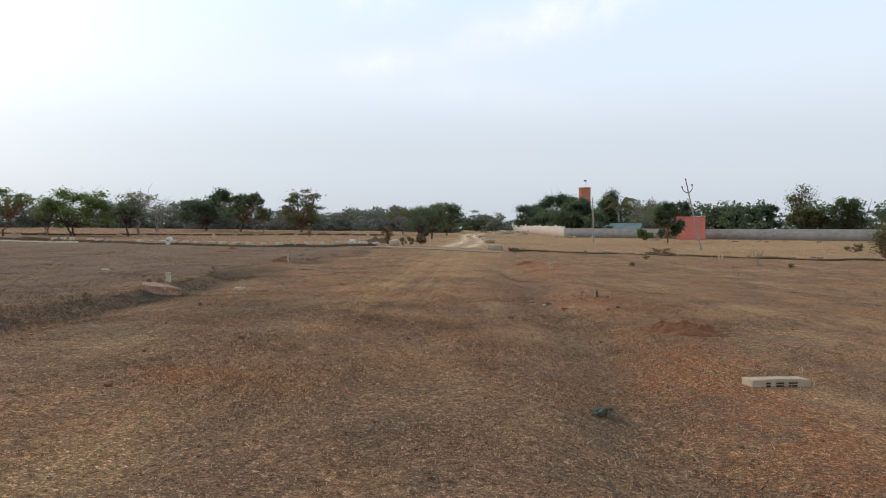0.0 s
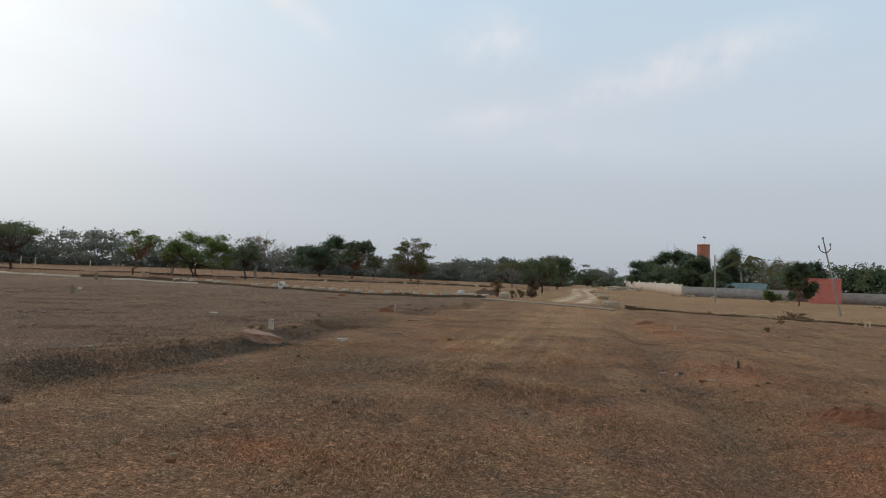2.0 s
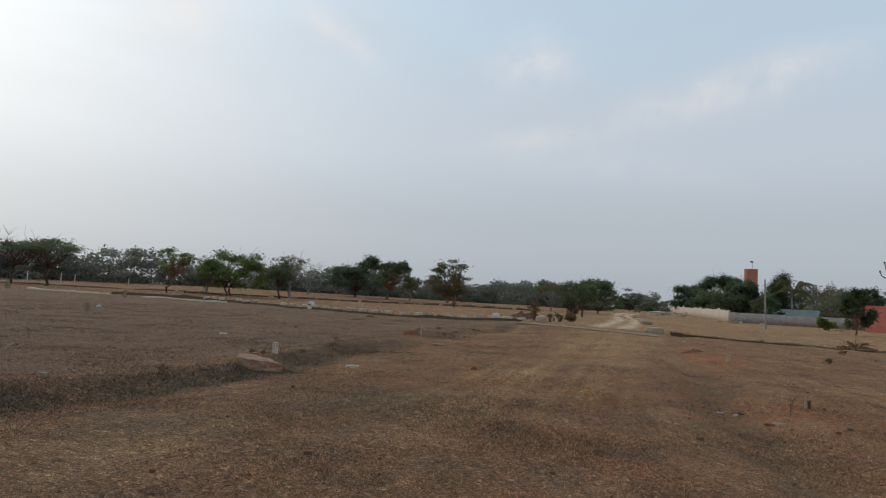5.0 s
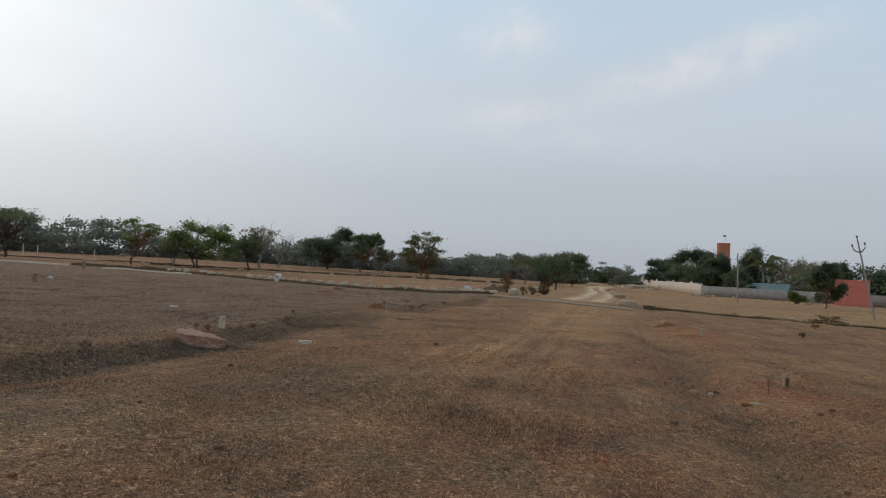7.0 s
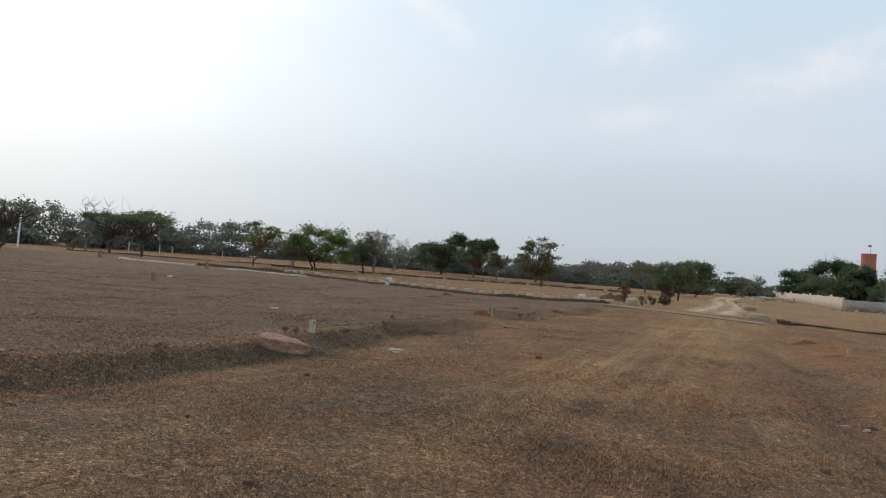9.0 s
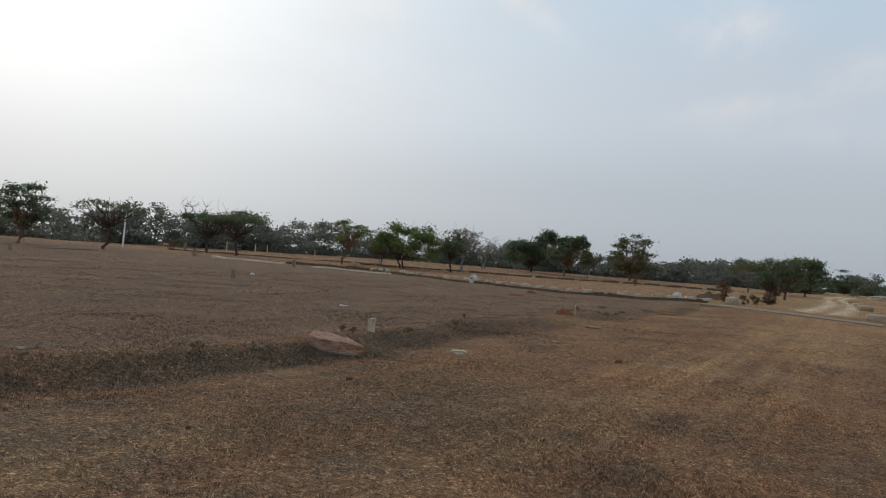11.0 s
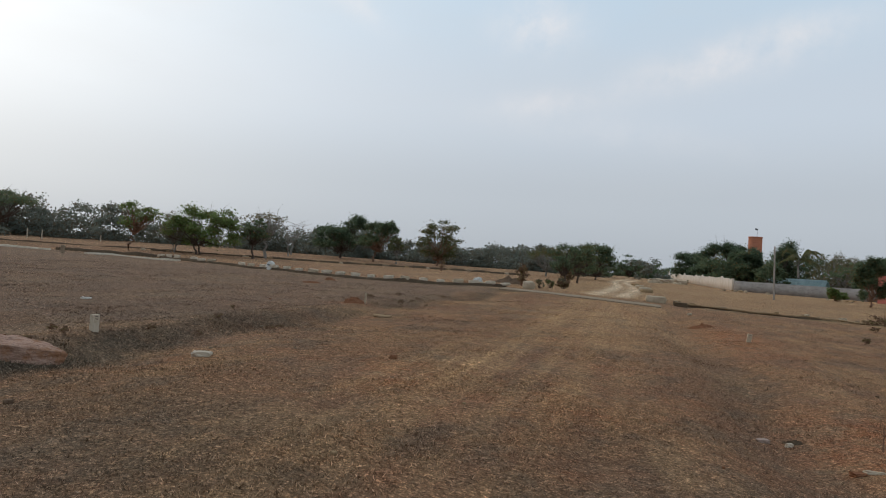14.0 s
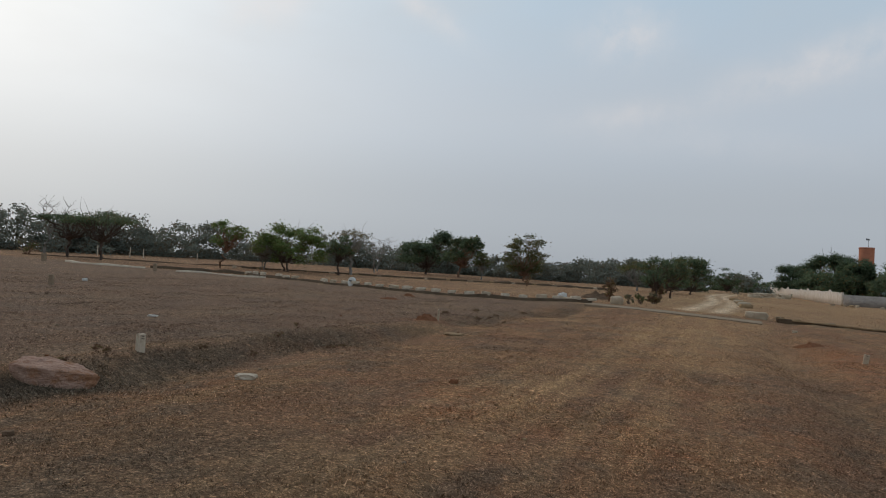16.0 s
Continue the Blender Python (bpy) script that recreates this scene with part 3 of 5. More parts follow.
def tree_meshes(seed, height, crown_low, width, count, leaf=0.15, style="round", trunk_r=0.11, lean=0.0, clumps=14, bark=BARK, foliage=LEAF, stems=1):
    """Trunk-with-limbs and crown meshes, foot at the origin."""
    rng = np.random.RandomState(seed)
    hw, depth = width / 2, height - crown_low
    cs, rs = [], []
    for k in range(clumps):
        a = 2 * math.pi * (k * 0.618 + rng.uniform(-0.1, 0.1))
        if style == "flat":
            r = hw * (0.15 + 0.72 * rng.uniform() ** 0.6)
            z = height - depth * (0.22 + 0.30 * (r / hw) ** 2 + 0.18 * rng.uniform())
            q = (hw * rng.uniform(0.20, 0.36), hw * rng.uniform(0.20, 0.36), depth * rng.uniform(0.08, 0.17))
        elif style == "dome":
            z = crown_low + depth * 0.86 * rng.uniform(0.0, 1.0) ** 0.8
            r = hw * 0.84 * math.sqrt(1 - ((z - crown_low) / depth) ** 2) * rng.uniform(0.2, 1.0) ** 0.5
            q = (hw * rng.uniform(0.18, 0.32), hw * rng.uniform(0.18, 0.32), depth * rng.uniform(0.09, 0.18))
        elif style == "tall":
            z = crown_low + depth * rng.uniform(0.12, 0.88)
            r = hw * rng.uniform(0.1, 0.7) * math.sin(math.pi * (0.15 + 0.8 * (z - crown_low) / depth))
            q = (hw * rng.uniform(0.3, 0.5),) * 2 + (depth * rng.uniform(0.12, 0.2),)
        else:
            t = rng.uniform(0.06, 0.90)
            z = crown_low + depth * t
            r = hw * 0.86 * (1 - abs(t - 0.5) ** 2.2 * 3.2) * rng.uniform(0.35, 1.0)
            z += depth * rng.uniform(-0.05, 0.08) - 0.10 * depth * (r / hw) ** 2
            q = (hw * rng.uniform(0.20, 0.40), hw * rng.uniform(0.20, 0.40), depth * rng.uniform(0.07, 0.15))
        cs.append((r * math.cos(a) + lean * z * 0.8, r * math.sin(a), z)), rs.append(q)
    cs, rs = np.array(cs), np.array(rs)
    wood = []
    fork = max(0.35 * crown_low + 0.3, 0.8 * crown_low)
    for s in range(stems):
        o = rng.normal(0, 0.25, 2) if stems > 1 else np.zeros(2)
        top = np.array([lean * fork + o[0] * 1.6, o[1] * 1.6, fork])
        foot = np.array([o[0], o[1], -0.15])
        wood.append(tube(bend(foot, top, 0, rng, 6), np.linspace(1.25, 0.75, 6) * trunk_r / stems ** 0.5, 8))
        for c in cs[s::stems]:
            end = c - np.array([0, 0, 0.05])
            wood.append(tube(bend(top - np.array([0, 0, 0.12 * fork * rng.uniform()]), end, -0.08, rng, 6), np.linspace(0.55, 0.10, 6) * trunk_r / stems ** 0.5, 5))
            if rng.uniform() < 0.8:
                tip = c + rng.normal(0, 1, 3) * rs[0].mean() * 0.9
                wood.append(tube(bend(top * 0.4 + c * 0.6, tip, 0, rng, 4), np.linspace(0.25, 0.05, 4) * trunk_r, 4))
    v, f = join(wood)
    wood_me = mesh_from("trunk", v, f, bark, True)
    if not count:
        return wood_me, None
    v1, f1 = leaves(cs, rs, int(count * 0.62), leaf, rng, 0.6, 0.35)
    # stray sprays break the outline
    v2, f2 = leaves(cs, rs * np.array([1.4, 1.4, 1.45]), int(count * 0.38), leaf * 0.85, rng, 0.5, 0.3)
    v, f = join([(v1, f1), (v2, f2)])
    return wood_me, mesh_from("crown", v, f, foliage)


def tree(at, label, meshes, group="", turn=0.0, category="tree", name="tree"):
    ob = tagged(new(name), label, category, group)
    ob.matrix_basis = pose(*at, 0, 0, turn)
    part("trunk", meshes[0], ob)
    if meshes[1]:
        part("crown", meshes[1], ob)
    return ob


def bare_meshes(seed, height, width, bark, twigs=22, r=0.08, lean=0.0):
    """A leafless tree: forked limbs and fine twigs."""
    rng = np.random.RandomState(seed)
    wood = []
    top = np.array([lean * height * 0.4, 0, height * 0.38])
    wood.append(tube(bend((0, 0, -0.1), top, 0, rng, 6), np.linspace(1.2, 0.75, 6) * r, 7))
    for k in range(6):
        a = 2 * math.pi * k / 6 + rng.uniform(-0.4, 0.4)
        end = np.array([lean * height * 0.8 + width * 0.36 * math.cos(a), width * 0.36 * math.sin(a), height * rng.uniform(0.72, 0.95)])
        line = bend(top, end, 0.05, rng, 6)
        wood.append(tube(line, np.linspace(0.55, 0.14, 6) * r, 5))
        for _ in range(twigs // 6 + 1):
            i = rng.randint(2, 6)
            tip = line[i] + np.array([rng.normal(0, 0.14), rng.normal(0, 0.14), rng.uniform(0.05, 0.2)]) * height
            wood.append(tube(bend(line[i], tip, 0, rng, 4), np.linspace(0.20, 0.06, 4) * r, 4))
    v, f = join(wood)
    return mesh_from("trunk", v, f, bark, True), None


A, B = "trees along the western drain", "trees behind the compound wall"
# x, y, height, crown low, width, seed, leaves, leaf size, style, lean, foliage, bark, label
TREES = [
    (-70.5, 31.8, 4.90, 1.80, 4.0, 11, 2600, 0.19, "tall", 0.0, LEAFDARK, BARK, "dark leafy tree standing in a dense clump", A),
    (-69.4, 35.2, 4.60, 1.90, 4.4, 12, 2600, 0.19, "round", 0.0, LEAFDARK, BARK, "dark leafy tree with thin trunks in a clump", A),
    (-68.1, 38.4, 4.59, 1.90, 4.8, 13, 2600, 0.19, "round", 0.0, LEAFDARK, BARK, "dark leafy tree with thin trunks in a clump", A),
    (-64.1, 39.9, 3.48, 0.89, 2.8, 14, 1500, 0.17, "round", 0.0, LEAFMID, BARK, "low bushy green tree beside taller ones", A),
    (-50.4, 35.1, 4.46, 1.26, 4.6, 15, 3600, 0.15, "round", 0.05, LEAFDARK, BARKRED, "dark green tree with a pale trunk and ragged crown", A),
    (-47.2, 39.2, 3.89, 2.14, 4.6, 16, 800, 0.13, "flat", 0.18, LEAFMID, BARK, "airy flat-topped tree with sparse drooping leaves", A),
    (-54.8, 55.4, 4.29, 2.06, 5.1, 17, 2700, 0.14, "flat", 0.0, LEAFDARK, BARK, "flat-topped umbrella tree with a dark spreading crown", A),
    (-50.9, 55.2, 4.61, 2.03, 5.4, 18, 2700, 0.13, "flat", 0.08, LEAFMID, BARK, "flat-topped umbrella tree with a slim leaning trunk", A),
    (-41.8, 59.8, 4.17, 1.91, 3.9, 19, 2000, 0.14, "round", 0.30, LEAF, BARKRED, "small green tree with a crooked reddish trunk", A),
    (-38.6, 65.8, 4.61, 1.15, 6.7, 20, 7600, 0.15, "dome", 0.0, LEAF, BARK, "bushy fresh-green tree with a low wide crown", A),
    (-34.6, 67.6, 3.70, 1.70, 2.6, 21, 1500, 0.16, "round", 0.0, LEAFMID, BARK, "small green tree on two thin trunks", A),
    (-35.4, 71.2, 5.01, 2.40, 3.9, 22, 520, 0.15, "flat", -0.05, LEAFPALE, BARKDRY, "half-bare tree with pale withered leaves", A),
    (-37.6, 93.9, 5.72, 1.21, 7.8, 23, 8000, 0.2, "dome", 0.1, LEAFDARK, BARK, "large dark tree with a broad dense crown", A),
    (-31.3, 88.9, 5.02, 1.71, 4.6, 24, 3600, 0.19, "dome", 0.3, LEAFMID, BARKRED, "green tree with a slanting trunk", A),
    (-27.6, 87.0, 3.22, 1.41, 2.6, 25, 800, 0.17, "tall", 0.0, LEAFOLIVE, BARKDRY, "thin young tree with sparse olive leaves", A),
    (-25.0, 95.0, 5.55, 0.89, 5.4, 26, 3700, 0.2, "round", 0.08, LEAFOLIVE, BARKRED, "rounded olive-green tree with a short forked trunk", A),
    (-11.6, 96.0, 4.08, 0.89, 4.6, 40, 1300, 0.17, "flat", 0.0, LEAFOLIVE, BARKDRY, "thin airy tree beside the sandy track", ""),
    (-8.4, 97.0, 4.27, 0.59, 5.6, 27, 2600, 0.2, "round", 0.0, LEAFOLIVE, BARK, "green tree beside the sandy track", ""),
    (-6.4, 106.0, 5.03, 0.57, 6.4, 28, 4600, 0.21, "dome", 0.0, LEAFMID, BARK, "leafy green tree beside the sandy track", ""),
    (-41.6, 65.4, 3.90, 1.30, 3.0, 41, 1500, 0.13, "round", 0.0, LEAFPALE, BARKDRY, "thin yellowish tree beside the bushy green one", A),
    (-5.5, 60.5, 3.00, 1.00, 2.7, 42, 1700, 0.11, "round", 0.0, LEAFDARK, BARK, "slim dark young tree at the track's edge", ""),
    (-5.6, 72.0, 3.20, 0.90, 3.6, 43, 2200, 0.13, "dome", 0.0, LEAFMID, BARK, "bushy green tree at the track's edge", ""),
    (-3.9, 178.0, 5.11, 0.65, 6.0, 29, 1600, 0.3, "round", 0.0, LEAFDARK, BARK, "distant dark tree at the track's end", ""),
    (11.4, 203.0, 8.4, 0.2, 12.5, 30, 17000, 0.3, "dome", 0.0, LEAFDARK, BARK, "wide dense green tree behind the pale wall", B),
    (16.4, 190.0, 10.2, 0.3, 15.0, 31, 24000, 0.3, "dome", 0.0, LEAFDARK, BARK, "tall dark spreading tree behind the wall", B),
    (19.2, 170.0, 8.4, 0.3, 8.6, 39, 13000, 0.3, "dome", 0.0, LEAFDARK, BARK, "tall dark spreading tree beside the water tower", B),
    (19.0, 136.0, 4.8, 0.2, 5.6, 32, 4200, 0.25, "round", 0.0, LEAFMID, BARK, "bushy green tree leaning over the wall", B),
    (25.3, 160.0, 9.6, 0.8, 7.4, 33, 7000, 0.28, "tall", 0.0, LEAFDARK, BARK, "tall dark tree beside a palm", B),
    (29.8, 146.0, 7.7, 0.6, 7.4, 34, 2600, 0.22, "round", 0.0, LEAFPALE, BARKDRY, "pale half-dry tree behind the wall", B),
    (32.4, 128.0, 6.3, 0.2, 5.8, 35, 9000, 0.24, "dome", 0.0, LEAFDARK, BARK, "dark dense tree beside the pink building", B),
    (34.0, 152.0, 8.0, 1.0, 7.6, 36, 2200, 0.22, "flat", 0.0, LEAFPALE, BARKDRY, "thin dry-topped tree behind the wall", B),
    (56.8, 138.8, 9.6, 1.0, 6.8, 37, 2800, 0.26, "tall", 0.05, LEAFOLIVE, BARK, "tall olive tree rising above the hedge", B),
    (20.9, 38.7, 2.82, 0.51, 1.8, 38, 1300, 0.10, "tall", -0.05, LEAFOLIVE, BARKRED, "small dusty tree with thin foliage", ""),
]
for x, y, h, low, w, seed, count, leaf, style, lean, foliage, bark, label, group in TREES:
    w *= 1.18
    tree(on_land(x, y), label, tree_meshes(seed, h, low, w, int(count * (1.7 if style == "dome" else 1.35)), leaf * 0.72, style, 0.026 * h, lean, 30, bark, foliage, 2 if seed in (12, 13, 20, 21, 41) else 1), group, 0)

tree(on_land(-60.5, 57.5), "bare leafless grey tree with a leaning trunk", bare_meshes(51, 5.2, 3.7, BARKDRY, 44, 0.12, 0.25))
tree(on_land(-42.5, 90.0), "bare leafless brown tree among green ones", bare_meshes(52, 4.2, 4.4, BARKDRY, 48, 0.09))
tree(on_land(-39.8, 84.0), "bare leafless brown tree among green ones", bare_meshes(53, 3.7, 3.6, BARKDRY, 40, 0.08))
tree(on_land(14.15, 38.1), "dead knee-high sapling with twisted twigs", bare_meshes(55, 0.9, 0.9, BARKDRY, 14, 0.03))

# hedge of trees behind the eastern wall
rng = np.random.RandomState(8)
for k, (x, y, h, w) in enumerate([(40, 128, 6.0, 6.5), (45, 124, 5.6, 6.0), (50, 119, 5.4, 6.5), (55, 116, 6.2, 6.5), (60, 112, 5.6, 6.5), (65, 108, 5.8, 7.0), (71, 104, 5.4, 7.0), (78, 99, 5.8, 7.5)]):
    tree(on_land(x, y), "green tree in the hedge behind the block wall",
         tree_meshes(70 + k, h, 0.3, w, 5600, 0.21, "round" if k % 2 else "flat", 0.14, 0, 26, BARK, (LEAFMID, LEAFDARK, LEAFOLIVE)[k % 3]), B)


def woods(name, label, pts, count, leaf, foliage, seed):
    """A far belt of brush: (x, y, height, width) lumps in one mesh of leaf sprays and stems."""
    r = np.random.RandomState(seed)
    cs, rs, wood = [], [], []
    for x, y, h, w in pts:
        z = float(swell(np.array(x), np.array(y)))
        for lump in range(15):
            cs.append((x + r.normal(0, w * 0.34), y + r.normal(0, w * 0.34), z + h * (r.uniform(0.0, 0.20) if lump < 6 else r.uniform(0.26, 0.85))))
            rs.append((w * r.uniform(0.18, 0.34), w * r.uniform(0.18, 0.34), h * r.uniform(0.12, 0.24)))
        for _ in range(2):
            o = r.normal(0, w * 0.2, 2)
            wood.append(tube(bend((x + o[0], y + o[1], z - 0.2), (x + 1.6 * o[0], y + 1.6 * o[1], z + h * 0.8), 0, r, 4), np.array([1.3, 1, 0.7, 0.3]) * 0.07, 4))
    v, f = leaves(cs, rs, count, leaf, r, hollow=0.4)
    v, f = join([(v, f)] + wood)
    tagged(new(name, mesh_from(name, v, f, foliage)), label, "woods", kind="stuff")


r = np.random.RandomState(31)


def belt(a, b, n, h, w, spread=3.0):
    """Lumps along a line from a to b."""
    return [(a[0] + (b[0] - a[0]) * (k + r.uniform(0, 1)) / n + r.normal(0, spread), a[1] + (b[1] - a[1]) * (k + r.uniform(0, 1)) / n + r.normal(0, spread),
             h * r.uniform(0.7, 1.25), w * r.uniform(0.8, 1.3)) for k in range(n)]


# distance haze is put into the leaf colour of the grey belts
woods("far_woods", "brush woods paled grey-green by painted haze along the western horizon", belt((-112, 12), (-80, 92), 48, 5.2, 6.0), 60000, 0.22, LEAFBRUSHHAZE, 1)
woods("far_woods", "hazy grey brush between the field trees", belt((-88, 80), (-48, 122), 38, 4.8, 5.5), 46000, 0.20, LEAFBRUSHHAZE, 2)
woods("far_woods", "dark green brush belt behind the field", belt((-56, 118), (-8, 150), 34, 3.6, 5.0, 2.5), 40000, 0.20, LEAFBRUSHHAZE, 3)
woods("far_woods", "thorn brush greyed by painted haze behind the green belt", belt((-60, 128), (-4, 168), 28, 4.8, 5.5), 36000, 0.26, LEAFBRUSHHAZE, 4)
woods("far_woods", "low dark woods at the end of the track", belt((-26, 246), (44, 262), 34, 4.6, 7.0), 30000, 0.34, LEAFMID, 5)
woods("far_woods", "dense brush thicket behind the boundary wall", belt((12, 176), (48, 152), 22, 6.6, 6.5), 20000, 0.28, LEAFMID, 6)
woods("far_woods", "dense brush thicket behind the eastern wall", belt((36, 134), (96, 94), 30, 6.4, 6.5), 34000, 0.26, LEAFMID, 7)
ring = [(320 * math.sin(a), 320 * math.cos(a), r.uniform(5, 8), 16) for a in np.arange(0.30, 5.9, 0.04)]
woods("far_woods", "distant woods round the fields", ring, 30000, 0.9, LEAFBRUSHHAZE, 8)


def palm(at, label):
    """A coconut palm: ringed stem and arching feathered fronds."""
    rng = np.random.RandomState(5)
    ob = tagged(new("palm_tree"), label, "palm")
    ob.matrix_basis = pose(*at)
    stem = bend((0, 0, -0.2), (0.2, 0, 5.6), 0, rng, 9)
    v, f = tube(stem, np.linspace(0.24, 0.15, 9) * (1 + 0.08 * (np.arange(9) % 2)), 9)
    part("trunk", mesh_from("trunk", v, f, BARKDRY, True), ob)
    for k in range(13):
        a = 2 * math.pi * k / 13 + rng.uniform(-0.2, 0.2)
        rise, reach = rng.uniform(0.2, 2.6), rng.uniform(2.8, 3.8)
        t = np.linspace(0, 1, 9)
        rib = np.stack([0.2 + reach * t * math.cos(a), reach * t * math.sin(a), 5.6 + rise * np.sin(t * 2.2) - 1.6 * t ** 2], -1)
        pieces = [tube(rib, np.linspace(0.035, 0.008, 9), 4)]
        side = np.array([-math.sin(a), math.cos(a), 0])
        for i in np.linspace(0.12, 0.98, 22):
            p = np.array([np.interp(i, t, rib[:, c]) for c in range(3)])
            ln = 1.05 * math.sin(math.pi * (0.15 + 0.8 * i))
            for sgn in (-1, 1):
                tip = p + side * sgn * ln * 0.7 + np.array([math.cos(a), math.sin(a), 0]) * ln * 0.5 - np.array([0, 0, ln * 0.55])
                u = np.array([math.cos(a), math.sin(a), 0]) * 0.09
                pieces.append((np.stack([p - u, p + u, tip + u * 0.3, tip - u * 0.3]), np.array([[0, 1, 2, 3]])))
        v, f = join(pieces)
        part("frond", mesh_from("frond", v, f, LEAFOLIVE), ob)
    return ob


palm(on_land(24.4, 141.5), "coconut palm with arching green fronds behind the wall")

# ---- compound east of the track -----------------------------------------


def wall_run(name, a, b, height, thick, mat, label, seed, ragged=0.08):
    """A plastered block wall that follows the ground, with an uneven top."""
    r = np.random.RandomState(seed)
    a, b = np.array(a, float), np.array(b, float)
    n = max(8, int(np.linalg.norm(b - a) / 1.2))
    side = np.array([-(b - a)[1], (b - a)[0]]) / np.linalg.norm(b - a) * thick / 2
    v, f = [], []
    for i in range(n + 1):
        p = a + (b - a) * i / n
        z = float(swell(*p))
        top = z + height + r.normal(0, ragged) * (r.uniform() < 0.35)
        for s, zz in ((1, z - 0.4), (1, top), (-1, top), (-1, z - 0.4)):
            v.append((p[0] + s * side[0], p[1] + s * side[1], zz))
        if i:
            o = 4 * (i - 1)
            f += [(o + k, o + 4 + k, o + 4 + (k + 1) % 4, o + (k + 1) % 4) for k in range(4)]
    f += [(0, 1, 2, 3), (4 * n + 3, 4 * n + 2, 4 * n + 1, 4 * n)]
    return tagged(new(name, mesh_from(name, v, f, mat)), label, "wall", kind="structure")


wall_run("wall_south", (12.0, 118.6), (64, 78), 1.45, 0.22, WALLGREY, "long grey unplastered block boundary wall", 1, 0.02)
wall_run("wall_west", (11.92, 118.8), (6.0, 232), 1.75, 0.22, WALLPALE, "pale plastered boundary wall beside the track", 2, 0.24)

# pink block building
hut = tagged(new("pink_building"), "plain salmon-pink rendered building beside the wall", "building")
hut.matrix_basis = pose(*on_land(27.55, 102.0), 0, 0, -16)
part("wall", mesh_bm("wall", box_bm(3.7, 2.4, 3.05, 0.03), PINK), hut)
part("roof", mesh_bm("roof", box_bm(3.82, 2.52, 0.10, 0.02), PINK), hut, m=pose(0, 0, 3.05))
part("door", mesh_bm("door", box_bm(0.9, 0.06, 2.0, 0.01), METAL), hut, "grey metal door", pose(0.6, 1.22, 0))

# teal-roofed shed
shed = tagged(new("shed"), "low shed with a teal metal roof behind the wall", "shed")
shed.matrix_basis = pose(*on_land(23.6, 139.0, -0.75), 0, 0, -20)
part("wall", mesh_bm("wall", box_bm(8.4, 4.0, 2.1, 0.03), WALLGREY), shed)
bm = bmesh.new()
for i in range(43):
    x = -4.7 + 9.4 * i / 42
    dz = 0.03 * (i % 2)
    row = [bm.verts.new((x, -2.6, 2.05 + dz)), bm.verts.new((x, 0, 3.1 + dz)), bm.verts.new((x, 2.6, 2.05 + dz))]
    if i:
        bm.faces.new((last[0], row[0], row[1], last[1])), bm.faces.new((last[1], row[1], row[2], last[2]))
    last = row
bmesh.ops.solidify(bm, geom=bm.faces[:], thickness=0.03)
part("roof", mesh_bm("roof", bm, TEAL), shed, "corrugated teal metal roof")

# water tank tower
tower = tagged(new("water_tower"), "tall brick-red cylindrical water tank tower with a mast", "water tower")
tower.matrix_basis = pose(*on_land(23.7, 190.0))
R, TOPZ = 1.5, 11.4
bm = bmesh.new()
bmesh.ops.create_cone(bm, cap_ends=True, segments=40, radius1=R, radius2=R, depth=TOPZ + 0.4)
bmesh.ops.translate(bm, vec=(0, 0, TOPZ / 2 - 0.2), verts=bm.verts)
part("tank", mesh_bm("tank", bm, TANKRED), tower)
bm = bmesh.new()
bmesh.ops.create_cone(bm, cap_ends=True, segments=40, radius1=R + 0.10, radius2=R + 0.04, depth=0.22)
bmesh.ops.translate(bm, vec=(0, 0, TOPZ + 0.11), verts=bm.verts)
part("cap", mesh_bm("cap", bm, TANKRED), tower)
for z in (3.9, 7.8):
    bm = bmesh.new()
    bmesh.ops.create_cone(bm, cap_ends=True, segments=40, radius1=R + 0.03, radius2=R + 0.03, depth=0.14)
    part("band", mesh_bm("band", bm, TANKRED), tower, m=pose(0, 0, z))
v, f = tube([(0.3, 0, TOPZ), (0.3, 0, TOPZ + 1.2), (0.3, 0, TOPZ + 2.1)], [0.04, 0.04, 0.03], 6)
mast = part("mast", mesh_from("mast", v, f, METAL), tower)
part("vane", mesh_bm("vane", box_bm(0.7, 0.04, 0.4, 0.01), METAL), mast, m=pose(0.1, 0, TOPZ + 1.8, 0, 12, 0))


def pole(at, height, radius, mat, label, lean=(0, 0), arm=0.0, name="utility_pole"):
    ob = tagged(new(name), label, "pole")
    ob.matrix_basis = pose(*at, lean[0], lean[1], 0)
    v, f = tube([(0, 0, -0.3), (0, 0, height * 0.5), (0, 0, height)], [radius * 1.2, radius, radius * 0.8], 8)
    part("shaft", mesh_from("shaft", v, f, mat, True), ob)
    cap = bmesh.new()
    bmesh.ops.create_cone(cap, cap_ends=True, segments=10, radius1=radius * 0.85, radius2=radius * 0.5, depth=0.08)
    part("cap", mesh_bm("cap", cap, mat), ob, m=pose(0, 0, height + 0.02))
    if arm:
        part("crossarm", mesh_bm("crossarm", box_bm(arm, 0.08, 0.1, 0.01), METAL), ob, m=pose(0, 0, height - 0.35))
        for s in (-0.42, 0.42):
            part("insulator", mesh_bm("insulator", box_bm(0.07, 0.07, 0.14, 0.02), WHITEPAINT), ob, m=pose(s * arm, 0, height - 0.25))
    return ob


